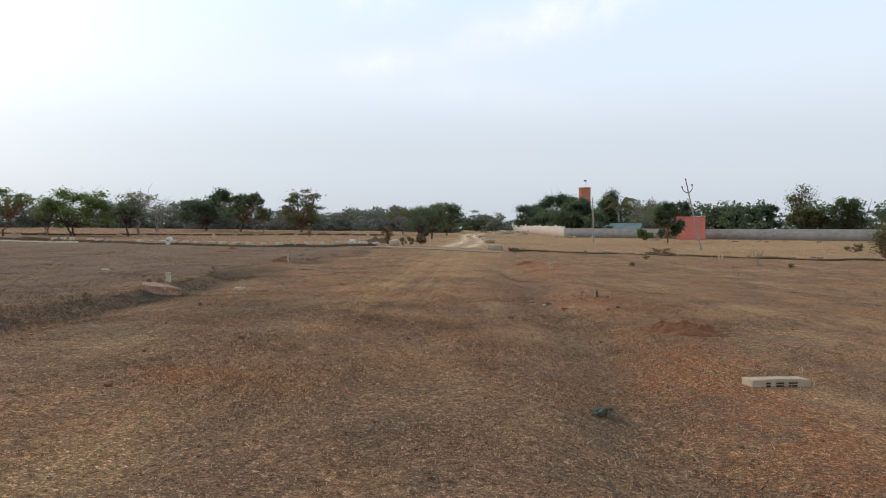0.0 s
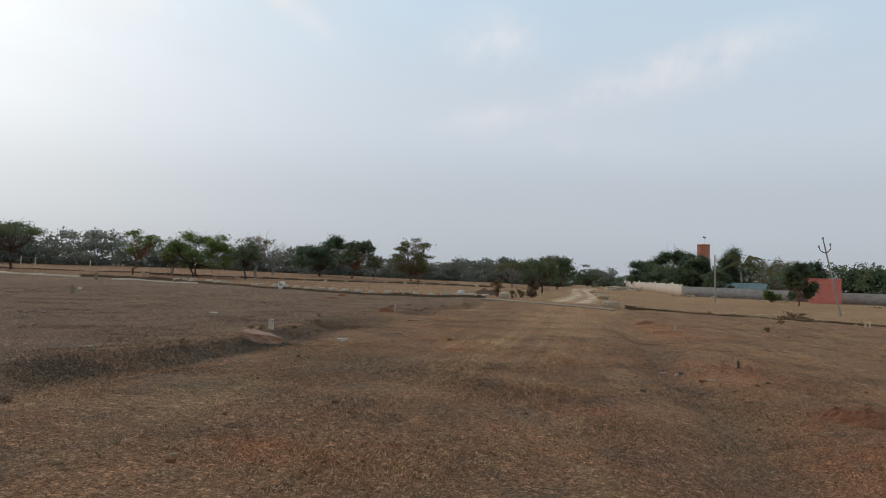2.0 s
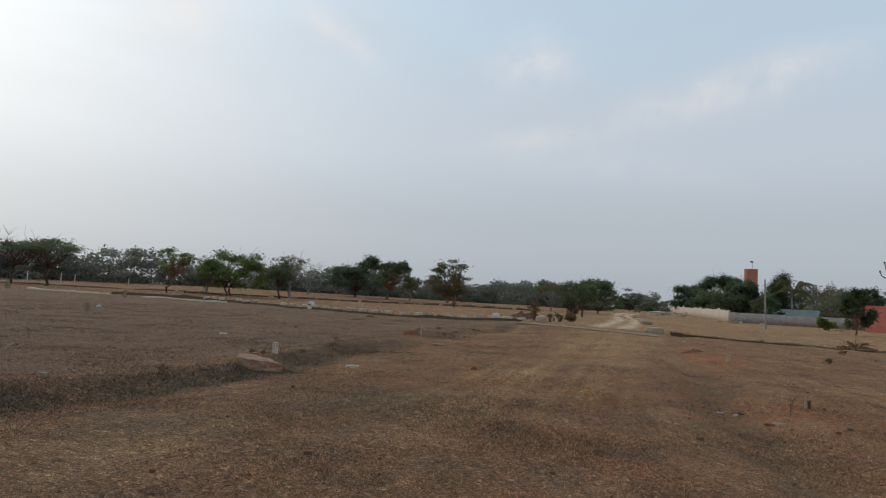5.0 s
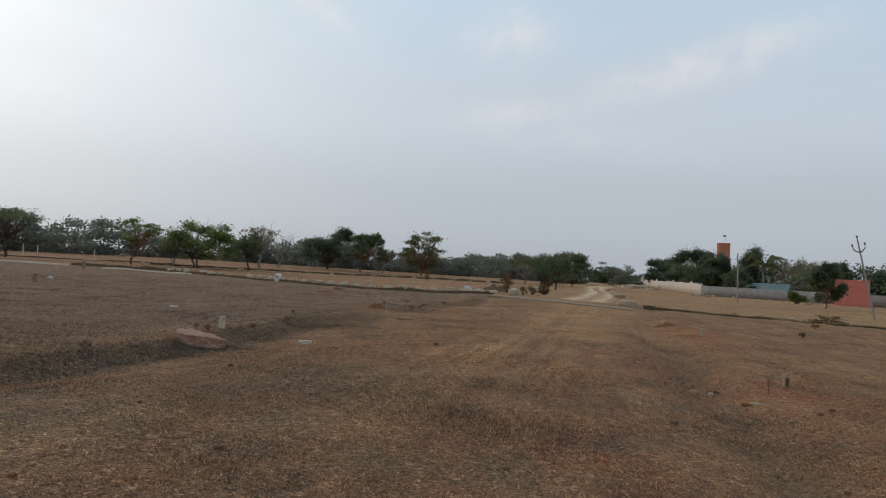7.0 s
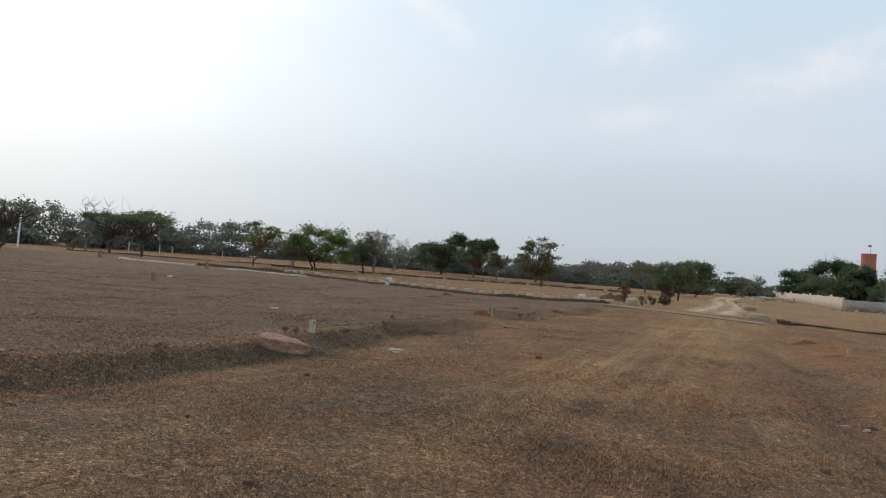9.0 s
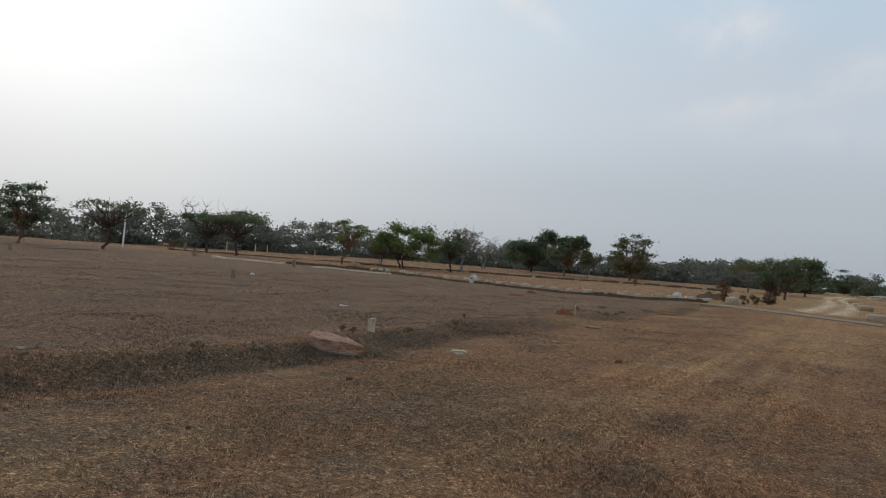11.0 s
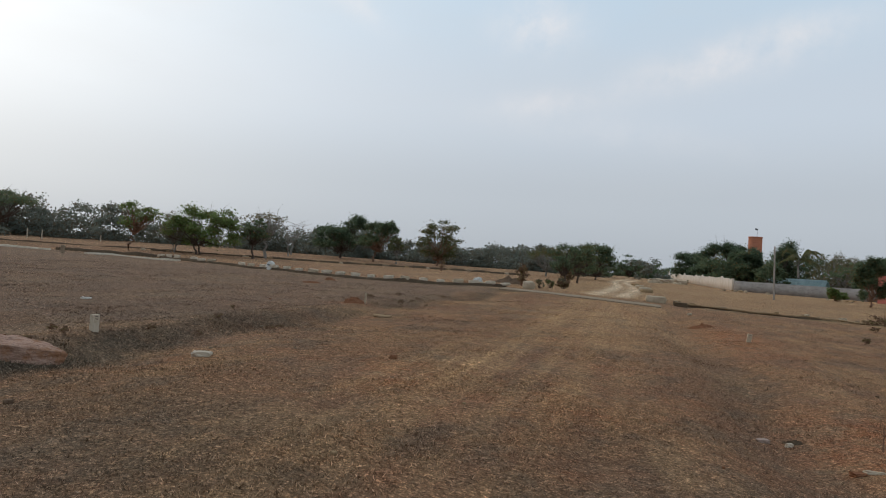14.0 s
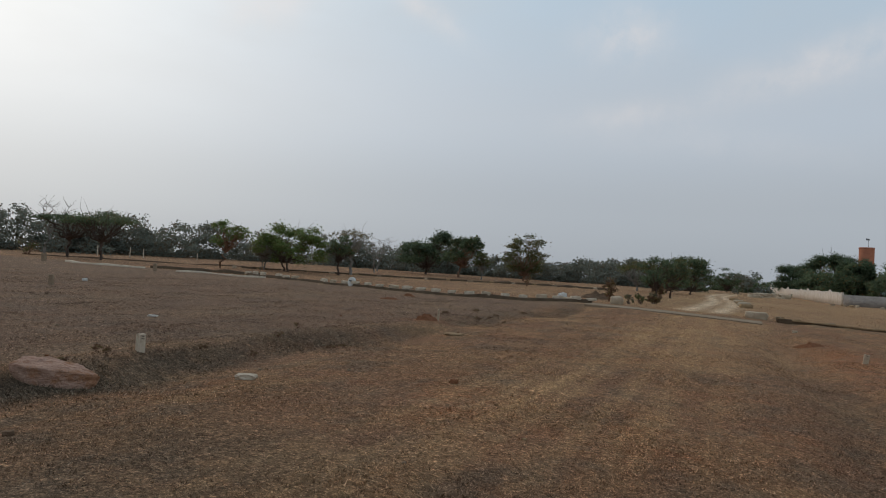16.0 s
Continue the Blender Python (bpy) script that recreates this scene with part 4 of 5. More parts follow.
pole(on_land(11.95, 84.2), 5.1, 0.08, POLE, "grey cement utility pole beside the wall", (0, -1.5), 0.0)
pole(on_land(7.4, 226), 5.0, 0.14, POLE, "distant cement pole near the wall's end")
pole(on_land(-65.4, 31.3), 3.95, 0.08, WHITEPAINT, "slim white-painted pole among trees", (0, 0))
pole(on_land(-58.7, 49.0), 3.0, 0.075, WHITEPAINT, "white-painted leaning pole among dry trees", (0, 2))
for x, y, h in ((-70.5, 72.5, 1.2), (-68.0, 75.0, 1.1), (-66.8, 75.9, 1.0), (-64.0, 82.0, 0.8)):
    pole(on_land(x, y), h, 0.06, KERB, "short whitewashed boundary post under the trees", name="boundary_post")

# leaning line pole with a three-pronged head
ob = tagged(new("utility_pole"), "leaning grey cement line pole with a three-pronged head", "pole")
ob.matrix_basis = pose(*on_land(17.35, 60.0), 0, -12.5, 0)
v, f = tube([(0, 0, -0.4), (0, 0, 2.6), (0, 0, 5.2)], [0.08, 0.065, 0.05], 8)
part("shaft", mesh_from("shaft", v, f, POLE, True), ob)
v, f = tube([(0, 0, 5.15), (0, 0, 5.5), (0, 0, 5.8)], [0.05, 0.045, 0.035], 6)
pin = part("pin", mesh_from("pin", v, f, METAL, True), ob)
part("insulator", mesh_bm("insulator", box_bm(0.12, 0.12, 0.16, 0.03), METAL), pin, m=pose(0, 0, 5.8))
for s in (-1, 1):
    v, f = tube([(0, 0, 4.75), (s * 0.20, 0, 4.86), (s * 0.36, 0, 5.02), (s * 0.40, 0, 5.25)], [0.05, 0.045, 0.04, 0.035], 6)
    arm = part("arm", mesh_from("arm", v, f, METAL, True), ob)
    part("insulator", mesh_bm("insulator", box_bm(0.12, 0.12, 0.16, 0.03), METAL), arm, m=pose(s * 0.40, 0, 5.25))
part("crossarm", mesh_bm("crossarm", box_bm(0.6, 0.06, 0.06, 0.01), METAL), ob, m=pose(0, 0, 3.2))

# ---- crossing, drains and kerb stones ------------------------------------


def along(points, spacing):
    """Evenly spaced places and headings on a polyline."""
    out, carry = [], 0.0
    for (ax, ay), (bx, by) in zip(points, points[1:]):
        d = math.hypot(bx - ax, by - ay)
        s = carry
        while s < d:
            out.append((ax + (bx - ax) * s / d, ay + (by - ay) * s / d, math.degrees(math.atan2(by - ay, bx - ax))))
            s += spacing
        carry = s - d
    return out


def low_wall(name, points, height, thick, mat, label, seed, up=0.0):
    """A long low masonry edge that follows the ground."""
    r = np.random.RandomState(seed)
    places = along(points, 0.8)
    v, f = [], []
    for i, (x, y, h) in enumerate(places):
        a = radians(h + 90)
        z = float(land(x, y))
        top = z + up + height + r.normal(0, 0.03)
        w = thick / 2 * r.uniform(0.85, 1.15)
        foot = z + up if up else z - 0.3
        for s, zz in ((1, foot), (0.9, top), (-0.9, top), (-1, foot)):
            v.append((x + s * w * math.cos(a), y + s * w * math.sin(a), zz))
        if i:
            o = 4 * (i - 1)
            f += [(o + k, o + 4 + k, o + 4 + (k + 1) % 4, o + (k + 1) % 4) for k in range(4)]
    n = len(places) - 1
    f += [(0, 1, 2, 3), (4 * n + 3, 4 * n + 2, 4 * n + 1, 4 * n)]
    return tagged(new(name, mesh_from(name, v, f, mat)), label, "drain wall")


# concrete slab over the crossing
bm = bmesh.new()
xs = np.linspace(-6.9, 0.9, 14)
for i, x in enumerate(xs):
    yc = 44.6 - 0.12 * (x + 3)
    z = float(swell(np.array(x), np.array(yc)))
    row = [bm.verts.new((x, yc + dy, z + dz)) for dy, dz in ((-1.0, -0.2), (-1.0, 0.01), (-0.94, 0.035), (0.95, 0.05), (1.0, 0.03), (1.0, -0.2))]
    if i:
        for k in range(5):
            bm.faces.new((prev[k], row[k], row[k + 1], prev[k + 1]))
    if i in (0, 13):
        bm.faces.new(row)
    prev = row
bmesh.ops.recalc_face_normals(bm, faces=bm.faces[:])
tagged(new("crossing_slab", mesh_bm("crossing_slab", bm, stone_mat("dusty_concrete", (0.24, 0.172, 0.112), (0.34, 0.252, 0.170), (0.20, 0.13, 0.075), 1.5))), "worn grey concrete slab across the dirt track", "slab", kind="structure")

NEAR_WEST = [(-7.0, 46.2), (-9.4, 44.2), (-12.0, 43.0), (-15.0, 43.3), (-19.5, 44.4), (-25.0, 46.3), (-30.5, 48.6)]
low_wall("drain_wall", NEAR_WEST, 0.14, 0.30, DARK_STONE_SHADE, "dark low masonry edge of the western drain", 3)
blocks = [mesh_bm("kerb_stone", rough_bm(0.40, 0.28, 0.24, 200 + k, 0.13, 3, 0.2), (WHITEWASH, OCHRE, GREYSTONE, OCHRE)[k]) for k in range(4)]
kerbs = [mesh_bm("kerb_stone", rough_bm(0.46, 0.24, 0.18, 220 + k, 0.10, 3, 0.1), KERB if k != 2 else WHITEWASH) for k in range(4)]
piers = [mesh_bm("pier_stone", rough_bm(0.16, 0.20, 0.16, 230 + k, 0.12, 2, 0.2), OCHRE) for k in range(2)]
r = random.Random(6)
for k, (x, y, h) in enumerate(along(NEAR_WEST, 0.92)):
    a = radians(h)
    thing("pier_stone", piers[k % 2], on_land(x + 0.46 * math.cos(a) + 0.12 * math.sin(a), y + 0.46 * math.sin(a) - 0.12 * math.cos(a), -0.01), "ochre rubble stone carrying the drain's kerb", "stone", "stones under the western kerb",
          turn=h + r.uniform(-20, 20))
    if r.random() < 0.10:
        continue
    ob = thing("kerb_stone", kerbs[r.randrange(4)], on_land(x + r.uniform(-0.05, 0.05), y + r.uniform(-0.06, 0.06), 0.13), "rough whitewashed kerb stone on the drain edge", "stone", "kerb stones of the western drain",
               turn=h + r.uniform(-9, 9), lean=(r.uniform(-5, 5), r.uniform(-5, 5)))
    ob.scale = (r.uniform(0.8, 1.2), r.uniform(0.8, 1.1), r.uniform(0.8, 1.2))

FAR_WEST = [(-44.0, 65.5), (-39.0, 70.0), (-29.0, 75.8), (-20.0, 82.5), (-13.0, 88.0)]
low_wall("drain_wall", FAR_WEST, 0.16, 0.6, DARK_STONE_SHADE, "dark low wall of the far drain", 5)
for k, (x, y, h) in enumerate(along(FAR_WEST, 2.3)):
    ob = thing("kerb_stone", blocks[k % 4], on_land(x - 0.3, y - 0.7, 0.02), "pale loose block beside the far drain", "stone", "blocks of the far drain", turn=h + r.uniform(-25, 25))
    ob.scale = (r.uniform(0.7, 1.5), 0.9, r.uniform(0.5, 0.9))
low_wall("drain_wall", [(-36.5, 46.6), (-32.8, 48.6), (-29.6, 50.2)], 0.17, 0.6, DARK_STONE_SHADE, "dark stained wall of a dry drain", 6)
low_wall("concrete_strip", [(-41.5, 44.3), (-38.0, 44.3), (-34.6, 44.5)], 0.09, 0.5, KERB, "pale concrete strip along the drain", 7)
low_wall("concrete_strip", [(-31.9, 43.9), (-30.6, 45.2), (-28.4, 45.9), (-26.2, 46.2)], 0.09, 0.4, KERB, "pale concrete strip meeting the drain kerb", 15)
low_wall("concrete_strip", [(-29.6, 19.0), (-30.8, 20.1), (-32.4, 21.4)], 0.05, 0.5, KERB, "thin pale concrete strip in the grass", 8)
low_wall("drain_wall", [(-60, 55), (-52, 62), (-47, 70)], 0.10, 0.5, BROWNSOIL, "dark masonry edge under the trees", 9)
low_wall("trench_edge", [(-38.5, 17.5), (-39.0, 22.0), (-39.5, 26.0), (-41.5, 31.5), (-43.0, 36.0)], 0.04, 1.3, BROWNSOIL, "brown earth edge of a shallow trench", 10)

EAST = [(x, float(east_line(np.array(x))) + 0.75) for x in np.arange(1.6, 28, 1.5)]
# dark wall face put in for the shade inside the trench
low_wall("drain_wall", [(x, y - 0.15) for x, y in EAST], 0.17, 0.30, DARK_STONE_SHADE, "low eastern drain edge with the trench's shade in its dark colour", 11)
low_wall("drain_coping", [(x, y - 0.13) for x, y in EAST], 0.05, 0.40, OCHRE, "ochre coping on the eastern drain", 13, 0.15)
low_wall("drain_wall", [(x, y - 1.45) for x, y in EAST[1:]], 0.07, 0.25, OCHRE, "ochre lower edge of the eastern drain", 12)
for k, (x, y, h) in enumerate(along(EAST, 0.42)):
    if r.random() < 0.30:
        continue
    ob = thing("rubble_stone", blocks[(k * 3) % 4], on_land(x + r.uniform(-0.3, 0.3), y + r.uniform(-0.2, 0.4), 0.05), "rough loose stone on the eastern drain", "stone", "stones of the eastern drain", turn=r.uniform(0, 180))
    s = r.uniform(0.35, 0.75)
    ob.scale = (s * 1.3, s, s)
tagged(thing("drain_mouth", mesh_bm("drain_mouth", box_bm(0.5, 0.35, 0.24, 0.03), DARK_STONE_SHADE), on_land(1.95, 46.4, -0.03), "dark block at the drain's mouth beside the slab", "drain"), kind="")

# whitewashed blocks at the crossing
thing("culvert_block", mesh_bm("culvert_block", rough_bm(0.95, 0.6, 0.38, 301, 0.10, 4, 0.15), WHITEWASH, True), on_land(0.70, 48.0), "whitewashed culvert block beside the track", "block", "culvert blocks")
thing("culvert_block", mesh_bm("culvert_block", rough_bm(0.62, 0.5, 0.46, 302, 0.10, 4, 0.15), WHITEWASH, True), on_land(-6.05, 48.2), "squat whitewashed culvert block beside dry weeds", "block", "culvert blocks")
thing("kerb_slab", mesh_bm("kerb_slab", rough_bm(1.1, 0.36, 0.22, 303, 0.08, 4, 0.2), WHITEWASH, True), on_land(-8.1, 46.6), "long pale kerb slab on the drain edge", "slab", turn=-25)
for k, (x, y, s) in enumerate([(0.2, 66.0, 1.0), (0.05, 70.5, 1.1), (-0.2, 76.0, 0.95), (-0.5, 82.0, 0.9), (-1.0, 90.0, 0.9)]):
    ob = thing("kerb_slab", mesh_bm("kerb_slab", rough_bm(0.85, 0.7, 0.34, 310 + k, 0.10, 4, 0.2), (OCHRE, WHITEWASH)[k % 2], True), on_land(x, y), "pale block in a row along the track", "block", "blocks along the track", turn=r.uniform(-15, 15))
    ob.scale = (s, s, s)
for k, (x, y) in enumerate([(3.0, 150), (5.0, 158), (1.6, 140), (6.0, 148)]):
    thing("rubble_heap", mesh_bm("rubble_heap", rough_bm(2.2, 1.5, 1.0, 330 + k, 0.2, 4, 0.3), WHITEWASH), on_land(x, y), "heap of pale broken rubble beside the track", "rubble")
for k in range(11):
    x, y = 11.6 + r.uniform(-2.5, 3.5), 112 + r.uniform(-2.5, 2.0)
    thing("rubble_stone", blocks[k % 4], on_land(x, y), "loose pale stone near the boundary wall", "stone", "stones at the wall foot", turn=r.uniform(0, 180)).scale = (1.1, 1.1, 1.2)
for k in range(34):
    t = r.random()
    x, y = 13 + 40 * t + r.uniform(-2, 2), 112 - 34 * t + r.uniform(-9, 1)
    s = r.uniform(0.5, 1.3)
    thing("rubble_stone", blocks[r.randrange(4)], on_land(x, y), "loose stone on the dry ground below the wall", "stone", "stones below the wall", turn=r.uniform(0, 180)).scale = (s, s, s * 0.7)


def round_marker(at, turn):
    """A white disc-headed boundary stone with dark strokes."""
    ob = tagged(new("boundary_stone"), "round-headed white boundary stone with dark painted strokes", "boundary stone")
    ob.matrix_basis = pose(*at, -8, 6, turn)
    bm = bmesh.new()
    bmesh.ops.create_cone(bm, cap_ends=True, segments=28, radius1=0.27, radius2=0.27, depth=0.20)
    bmesh.ops.bevel(bm, geom=[e for e in bm.edges if len(e.link_faces) == 2 and e.calc_face_angle() > 1.2], offset=0.04, segments=3, affect="EDGES", profile=0.5)
    bmesh.ops.rotate(bm, cent=(0, 0, 0), matrix=pose(0, 0, 0, 90).to_3x3(), verts=bm.verts)
    for v in bm.verts:
        v.co = v.co + noise.noise_vector(v.co * 6) * 0.025 + Vector((0, 0, 0.24))
    part("stone", mesh_bm("stone", bm, BRIGHTWASH, True), ob)
    for k, (x, h) in enumerate(((-0.10, 0.10), (-0.01, 0.08), (0.08, 0.10))):
        part("stroke", mesh_bm("stroke", box_bm(0.03, 0.03, h, 0.005), PAINTDARK), ob, m=pose(x, -0.115, 0.24))
    return ob


round_marker(on_land(-19.98, 44.5, -0.02), -24)
thing("white_stone", mesh_bm("white_stone", rough_bm(0.40, 0.28, 0.42, 402, 0.24, 3, 0.15), BRIGHTWASH), on_land(-8.66, 47.0), "pointed bright white stone on the drain edge", "stone", turn=30)

# ---- stones, markers and mounds in the field -------------------------------

# large boulder lying in the ditch: a split slab, flat pale top, ochre end and reddish undercut front
bm = bmesh.new()
for p in ((-0.50, -0.16, 0.27), (-0.46, 0.20, 0.31), (-0.12, 0.30, 0.30), (0.30, 0.20, 0.19), (0.52, 0.02, 0.10), (0.40, -0.14, 0.11), (0.0, -0.27, 0.20), (-0.30, -0.26, 0.25),
          (-0.52, 0.02, 0.19), (0.46, -0.04, 0.02), (0.16, -0.25, 0.02), (-0.34, -0.22, 0.06),
          (-0.34, -0.22, -0.24), (-0.40, 0.14, -0.24), (0.08, -0.28, -0.24), (0.40, -0.14, -0.24), (0.42, 0.14, -0.24), (0.0, 0.28, -0.24)):
    bm.verts.new(p)
bmesh.ops.convex_hull(bm, input=bm.verts[:])
bmesh.ops.bevel(bm, geom=bm.edges[:], offset=0.016, segments=1, affect="EDGES", profile=0.6)
bmesh.ops.triangulate(bm, faces=bm.faces[:])
bmesh.ops.subdivide_edges(bm, edges=bm.edges[:], cuts=4, use_grid_fill=True)
for v in bm.verts:
    p = v.co
    ledge = noise.noise(Vector((p.x * 1.6, p.y * 1.6, p.z * 22)))
    v.co = p + noise.noise_vector(p * 5) * 0.022 + noise.noise_vector(p * 17) * 0.012 + Vector((p.x, p.y, 0)) * 0.07 * ledge + Vector((0, 0, 0.016 * noise.noise(Vector((p.x * 4, p.y * 26, 3.0)))))
q = Mat("split_granite", 0.9)
c = q.mix(q.band(q.noise(4, 6, 0.7, (1.0, 5.0, 6.0)), 0.36, 0.62), (0.30, 0.165, 0.112), (0.52, 0.330, 0.240))
c = q.mix(q.band(q.noise(3.2, 5, 0.7), 0.50, 0.62, 0.0, 0.75), c, (0.30, 0.135, 0.060))
c = q.mix(q.band(q.noise(28, 4, 0.7), 0.56, 0.72, 0.0, 0.7), c, (0.11, 0.07, 0.055))
q.color(c).bump(q.noise(12, 6, 0.7, (1.0, 2.5, 3.0)), 0.9, 0.03)
thing("boulder", mesh_bm("boulder", bm, q.m), on_land(-6.42, 14.85, -0.01), "large weathered pinkish-brown boulder lying in the ditch", "boulder", turn=42).scale = (0.83, 0.80, 0.76)


def marker(at, w, h, turn, label, mat=WHITEWASH, strokes=2, lean=(0, 0), seed=1):
    """A squared plot stone with illegible dark strokes on its face."""
    ob = tagged(new("plot_marker"), label, "plot marker", "plot marker stones")
    ob.matrix_basis = pose(*at, lean[0], lean[1], turn)
    bm = box_bm(w, w * 0.8, h + 0.15, 0.015)
    bmesh.ops.subdivide_edges(bm, edges=bm.edges[:], cuts=1)
    q = random.Random(seed)
    for v in bm.verts:
        v.co += Vector((q.uniform(-1, 1), q.uniform(-1, 1), q.uniform(-1, 1))) * 0.006
        v.co.z -= 0.15
    part("stone", mesh_bm("stone", bm, mat), ob)
    for k in range(strokes):
        part("stroke", mesh_bm("stroke", box_bm(w * 0.36, 0.012, h * 0.05, 0.002), PAINTDARK), ob, "dark painted stroke", pose(0.02 * w, -w * 0.4 - 0.002, h * (0.82 - 0.20 * k), 0, 12, 0))
    return ob


marker(on_land(-7.15, 16.72, 0.05), 0.105, 0.175, 70, "squared whitish plot stone with dark strokes beside the ditch", KERB, strokes=2)
marker(on_land(-19.8, 25.55), 0.13, 0.31, 30, "grey upright plot stone in the dry grass", GREYSTONE, 0, (3, -3))
marker(on_land(-17.9, 15.0, 0.1), 0.11, 0.22, 30, "small grey plot stone on a low earth mound", GREYSTONE, 0, (-4, 4))
marker(on_land(-33.5, 25.0), 0.13, 0.26, 40, "small grey plot stone far out in the grass", GREYSTONE, 0)
marker(on_land(3.18, 18.05), 0.042, 0.24, -8, "slim pale plot stone beside red earth", WHITEWASH, 0, (2, 3))
marker(on_land(3.25, 18.05), 0.05, 0.15, 10, "short brown stump of a broken plot stone", BROWNSOIL, 0, (0, -4))
marker(on_land(2.96, 29.55), 0.12, 0.23, 0, "pale plot stone with a stained side", WHITEWASH, 1, (0, 8))
marker(on_land(-7.14, 26.8, 0.05), 0.055, 0.24, 15, "thin pale plot stone standing behind a red earth mound", WHITEWASH, 0, (0, 4))
marker(on_land(15.6, 27.7), 0.10, 0.20, 5, "small whitish plot stone in the eastern field", KERB, 0, (0, 5))
marker(on_land(24.2, 41.1), 0.14, 0.22, 0, "small whitish plot stone near the drain", KERB, 0)
marker(on_land(14.05, 44.3), 0.09, 0.26, 0, "thin pale plot stone beside its twin", KERB, 0, (0, -3))
marker(on_land(14.25, 44.3), 0.09, 0.26, 0, "thin pale plot stone beside its twin", KERB, 0, (0, 3))
marker(on_land(-41.8, 42.7), 0.25, 0.5, 20, "squat brown plot stone near the drain", GREYSTONE, 0)
marker(on_land(-31.6, 41.9), 0.18, 0.45, 20, "thin grey plot stone near the strip", GREYSTONE, 0)


def mound(at, rx, ry, h, mat, label, seed, name="earth_mound"):
    bm = bmesh.new()
    bmesh.ops.create_grid(bm, x_segments=44, y_segments=44, size=1.25)
    off = Vector((seed * 3.1, seed * 1.7, 0))
    for v in bm.verts:
        p = v.co.copy()
        q = p.length * (1 + 0.30 * noise.noise(p * 1.6 + off))
        z = max(0.0, 1 - q * q) ** 0.8
        lump = noise.noise(p * 2.6 + off) * 0.55 + noise.noise(p * 6 + off) * 0.28 + noise.noise(p * 15 + off) * 0.16
        x, y = at.x + p.x * rx, at.y + p.y * ry
        v.co = Vector((p.x * rx, p.y * ry, float(land(x, y)) - at.z - 0.04 + z * h * (1 + lump) + lump * 0.12 * h * z))
    ob = new(name, mesh_bm(name, bm, mat, False))
    ob.matrix_basis = pose(*at)
    return tagged(ob, label, "mound", "earth mounds")


mound(on_land(3.80, 11.8), 0.72, 0.38, 0.20, REDSOIL, "low mound of crumbly red earth", 1)
mound(on_land(-7.38, 26.6), 0.34, 0.26, 0.15, REDSOIL, "dark red earth mound beside a plot stone", 2)
mound(on_land(0.15, 10.8), 0.15, 0.11, 0.035, REDSOIL, "small clod of bare red earth", 15)
mound(on_land(2.1, 35.0), 0.5, 0.3, 0.13, REDSOIL, "low heap of dug red earth", 3)
mound(on_land(-12.95, 35.4), 0.55, 0.3, 0.09, REDSOIL, "flat patch of dug brown-red earth", 4)
mound(on_land(-13.7, 38.8), 0.32, 0.2, 0.13, REDSOIL, "small heap of dug red earth", 5)
mound(on_land(-17.9, 14.95), 0.6, 0.5, 0.09, BROWNSOIL, "dark low earth mound round a plot stone", 6)
mound(on_land(-8.3, 54.4), 1.0, 0.7, 0.36, BROWNSOIL, "brown earth heap beside dry brush", 8)
mound(on_land(12.6, 47.9), 0.7, 0.5, 0.35, BROWNSOIL, "brown earth lump at the drain", 11)

# concrete block with strokes on its face
slab = tagged(new("concrete_block"), "pale concrete kerb block with dark painted strokes", "concrete block")
slab.matrix_basis = pose(*on_land(3.74, 7.78, -0.055), 0, 2, 17)
bm = box_bm(0.72, 0.20, 0.12, 0.015)
bmesh.ops.subdivide_edges(bm, edges=bm.edges[:], cuts=2)
for v in bm.verts:
    v.co += noise.noise_vector(v.co * 7) * 0.012
part("block", mesh_bm("block", bm, stone_mat("pale_concrete", (0.38, 0.285, 0.19), (0.53, 0.41, 0.285), (0.26, 0.17, 0.10), 7.0, 0.9, 0.5)), slab)
for x, w in ((-0.17, 0.05), (-0.03, 0.09), (0.13, 0.10)):
    for z in (0.045, 0.075):
        part("stroke", mesh_bm("stroke", box_bm(w, 0.012, 0.014, 0.002), PAINTDARK), slab, "dark painted stroke", pose(x, -0.105, z))


def stone(x, y, sx, sy, sz, mat, label, seed, turn=0.0, name="stone", category="stone", group=""):
    return thing(name, mesh_bm(name, rough_bm(sx, sy, sz, seed, 0.19, 4, 0.3), mat), on_land(x, y), label, category, group, turn=turn)


stone(-5.40, 16.7, 0.22, 0.15, 0.09, KERB, "flat pale stone half sunk beside the ditch", 501, 15)
stone(-5.9, 24.9, 0.42, 0.30, 0.06, OCHRE, "flat reddish stone flush with the grass", 502, 10)
stone(-3.24, 18.25, 0.10, 0.08, 0.07, REDSOIL, "small dark brown stone in the grass", 503)
stone(1.88, 17.25, 0.09, 0.04, 0.055, KERB, "small white stone before a dark hollow", 504, 35)
stone(1.62, 17.35, 0.13, 0.10, 0.05, GRANITE, "flat pinkish stone flush with the grass", 510, 10)
stone(2.42, 16.05, 0.17, 0.05, 0.04, WHITEWASH, "long pale stone lying on red earth", 511, -8)
stone(2.26, 16.02, 0.12, 0.10, 0.05, REDSOIL, "crumbled red stone lying in the grass", 512, 20)
# dark lump put in for the shade of a hollow
mound(on_land(1.95, 17.42), 0.15, 0.09, 0.07, DARK_STONE_SHADE, "small dark lump standing in for a shaded hollow behind a stone", 14)
stone(-11.05, 20.9, 0.19, 0.08, 0.05, PAPER, "crumpled white litter on the grass", 505, 20, "litter", "litter")
stone(-22.2, 28.9, 0.17, 0.13, 0.12, BRIGHTWASH, "bright white stone lying in the grass", 506)
stone(-7.20, 10.7, 0.14, 0.10, 0.07, GREYSTONE, "grey stone on the ditch edge", 507)
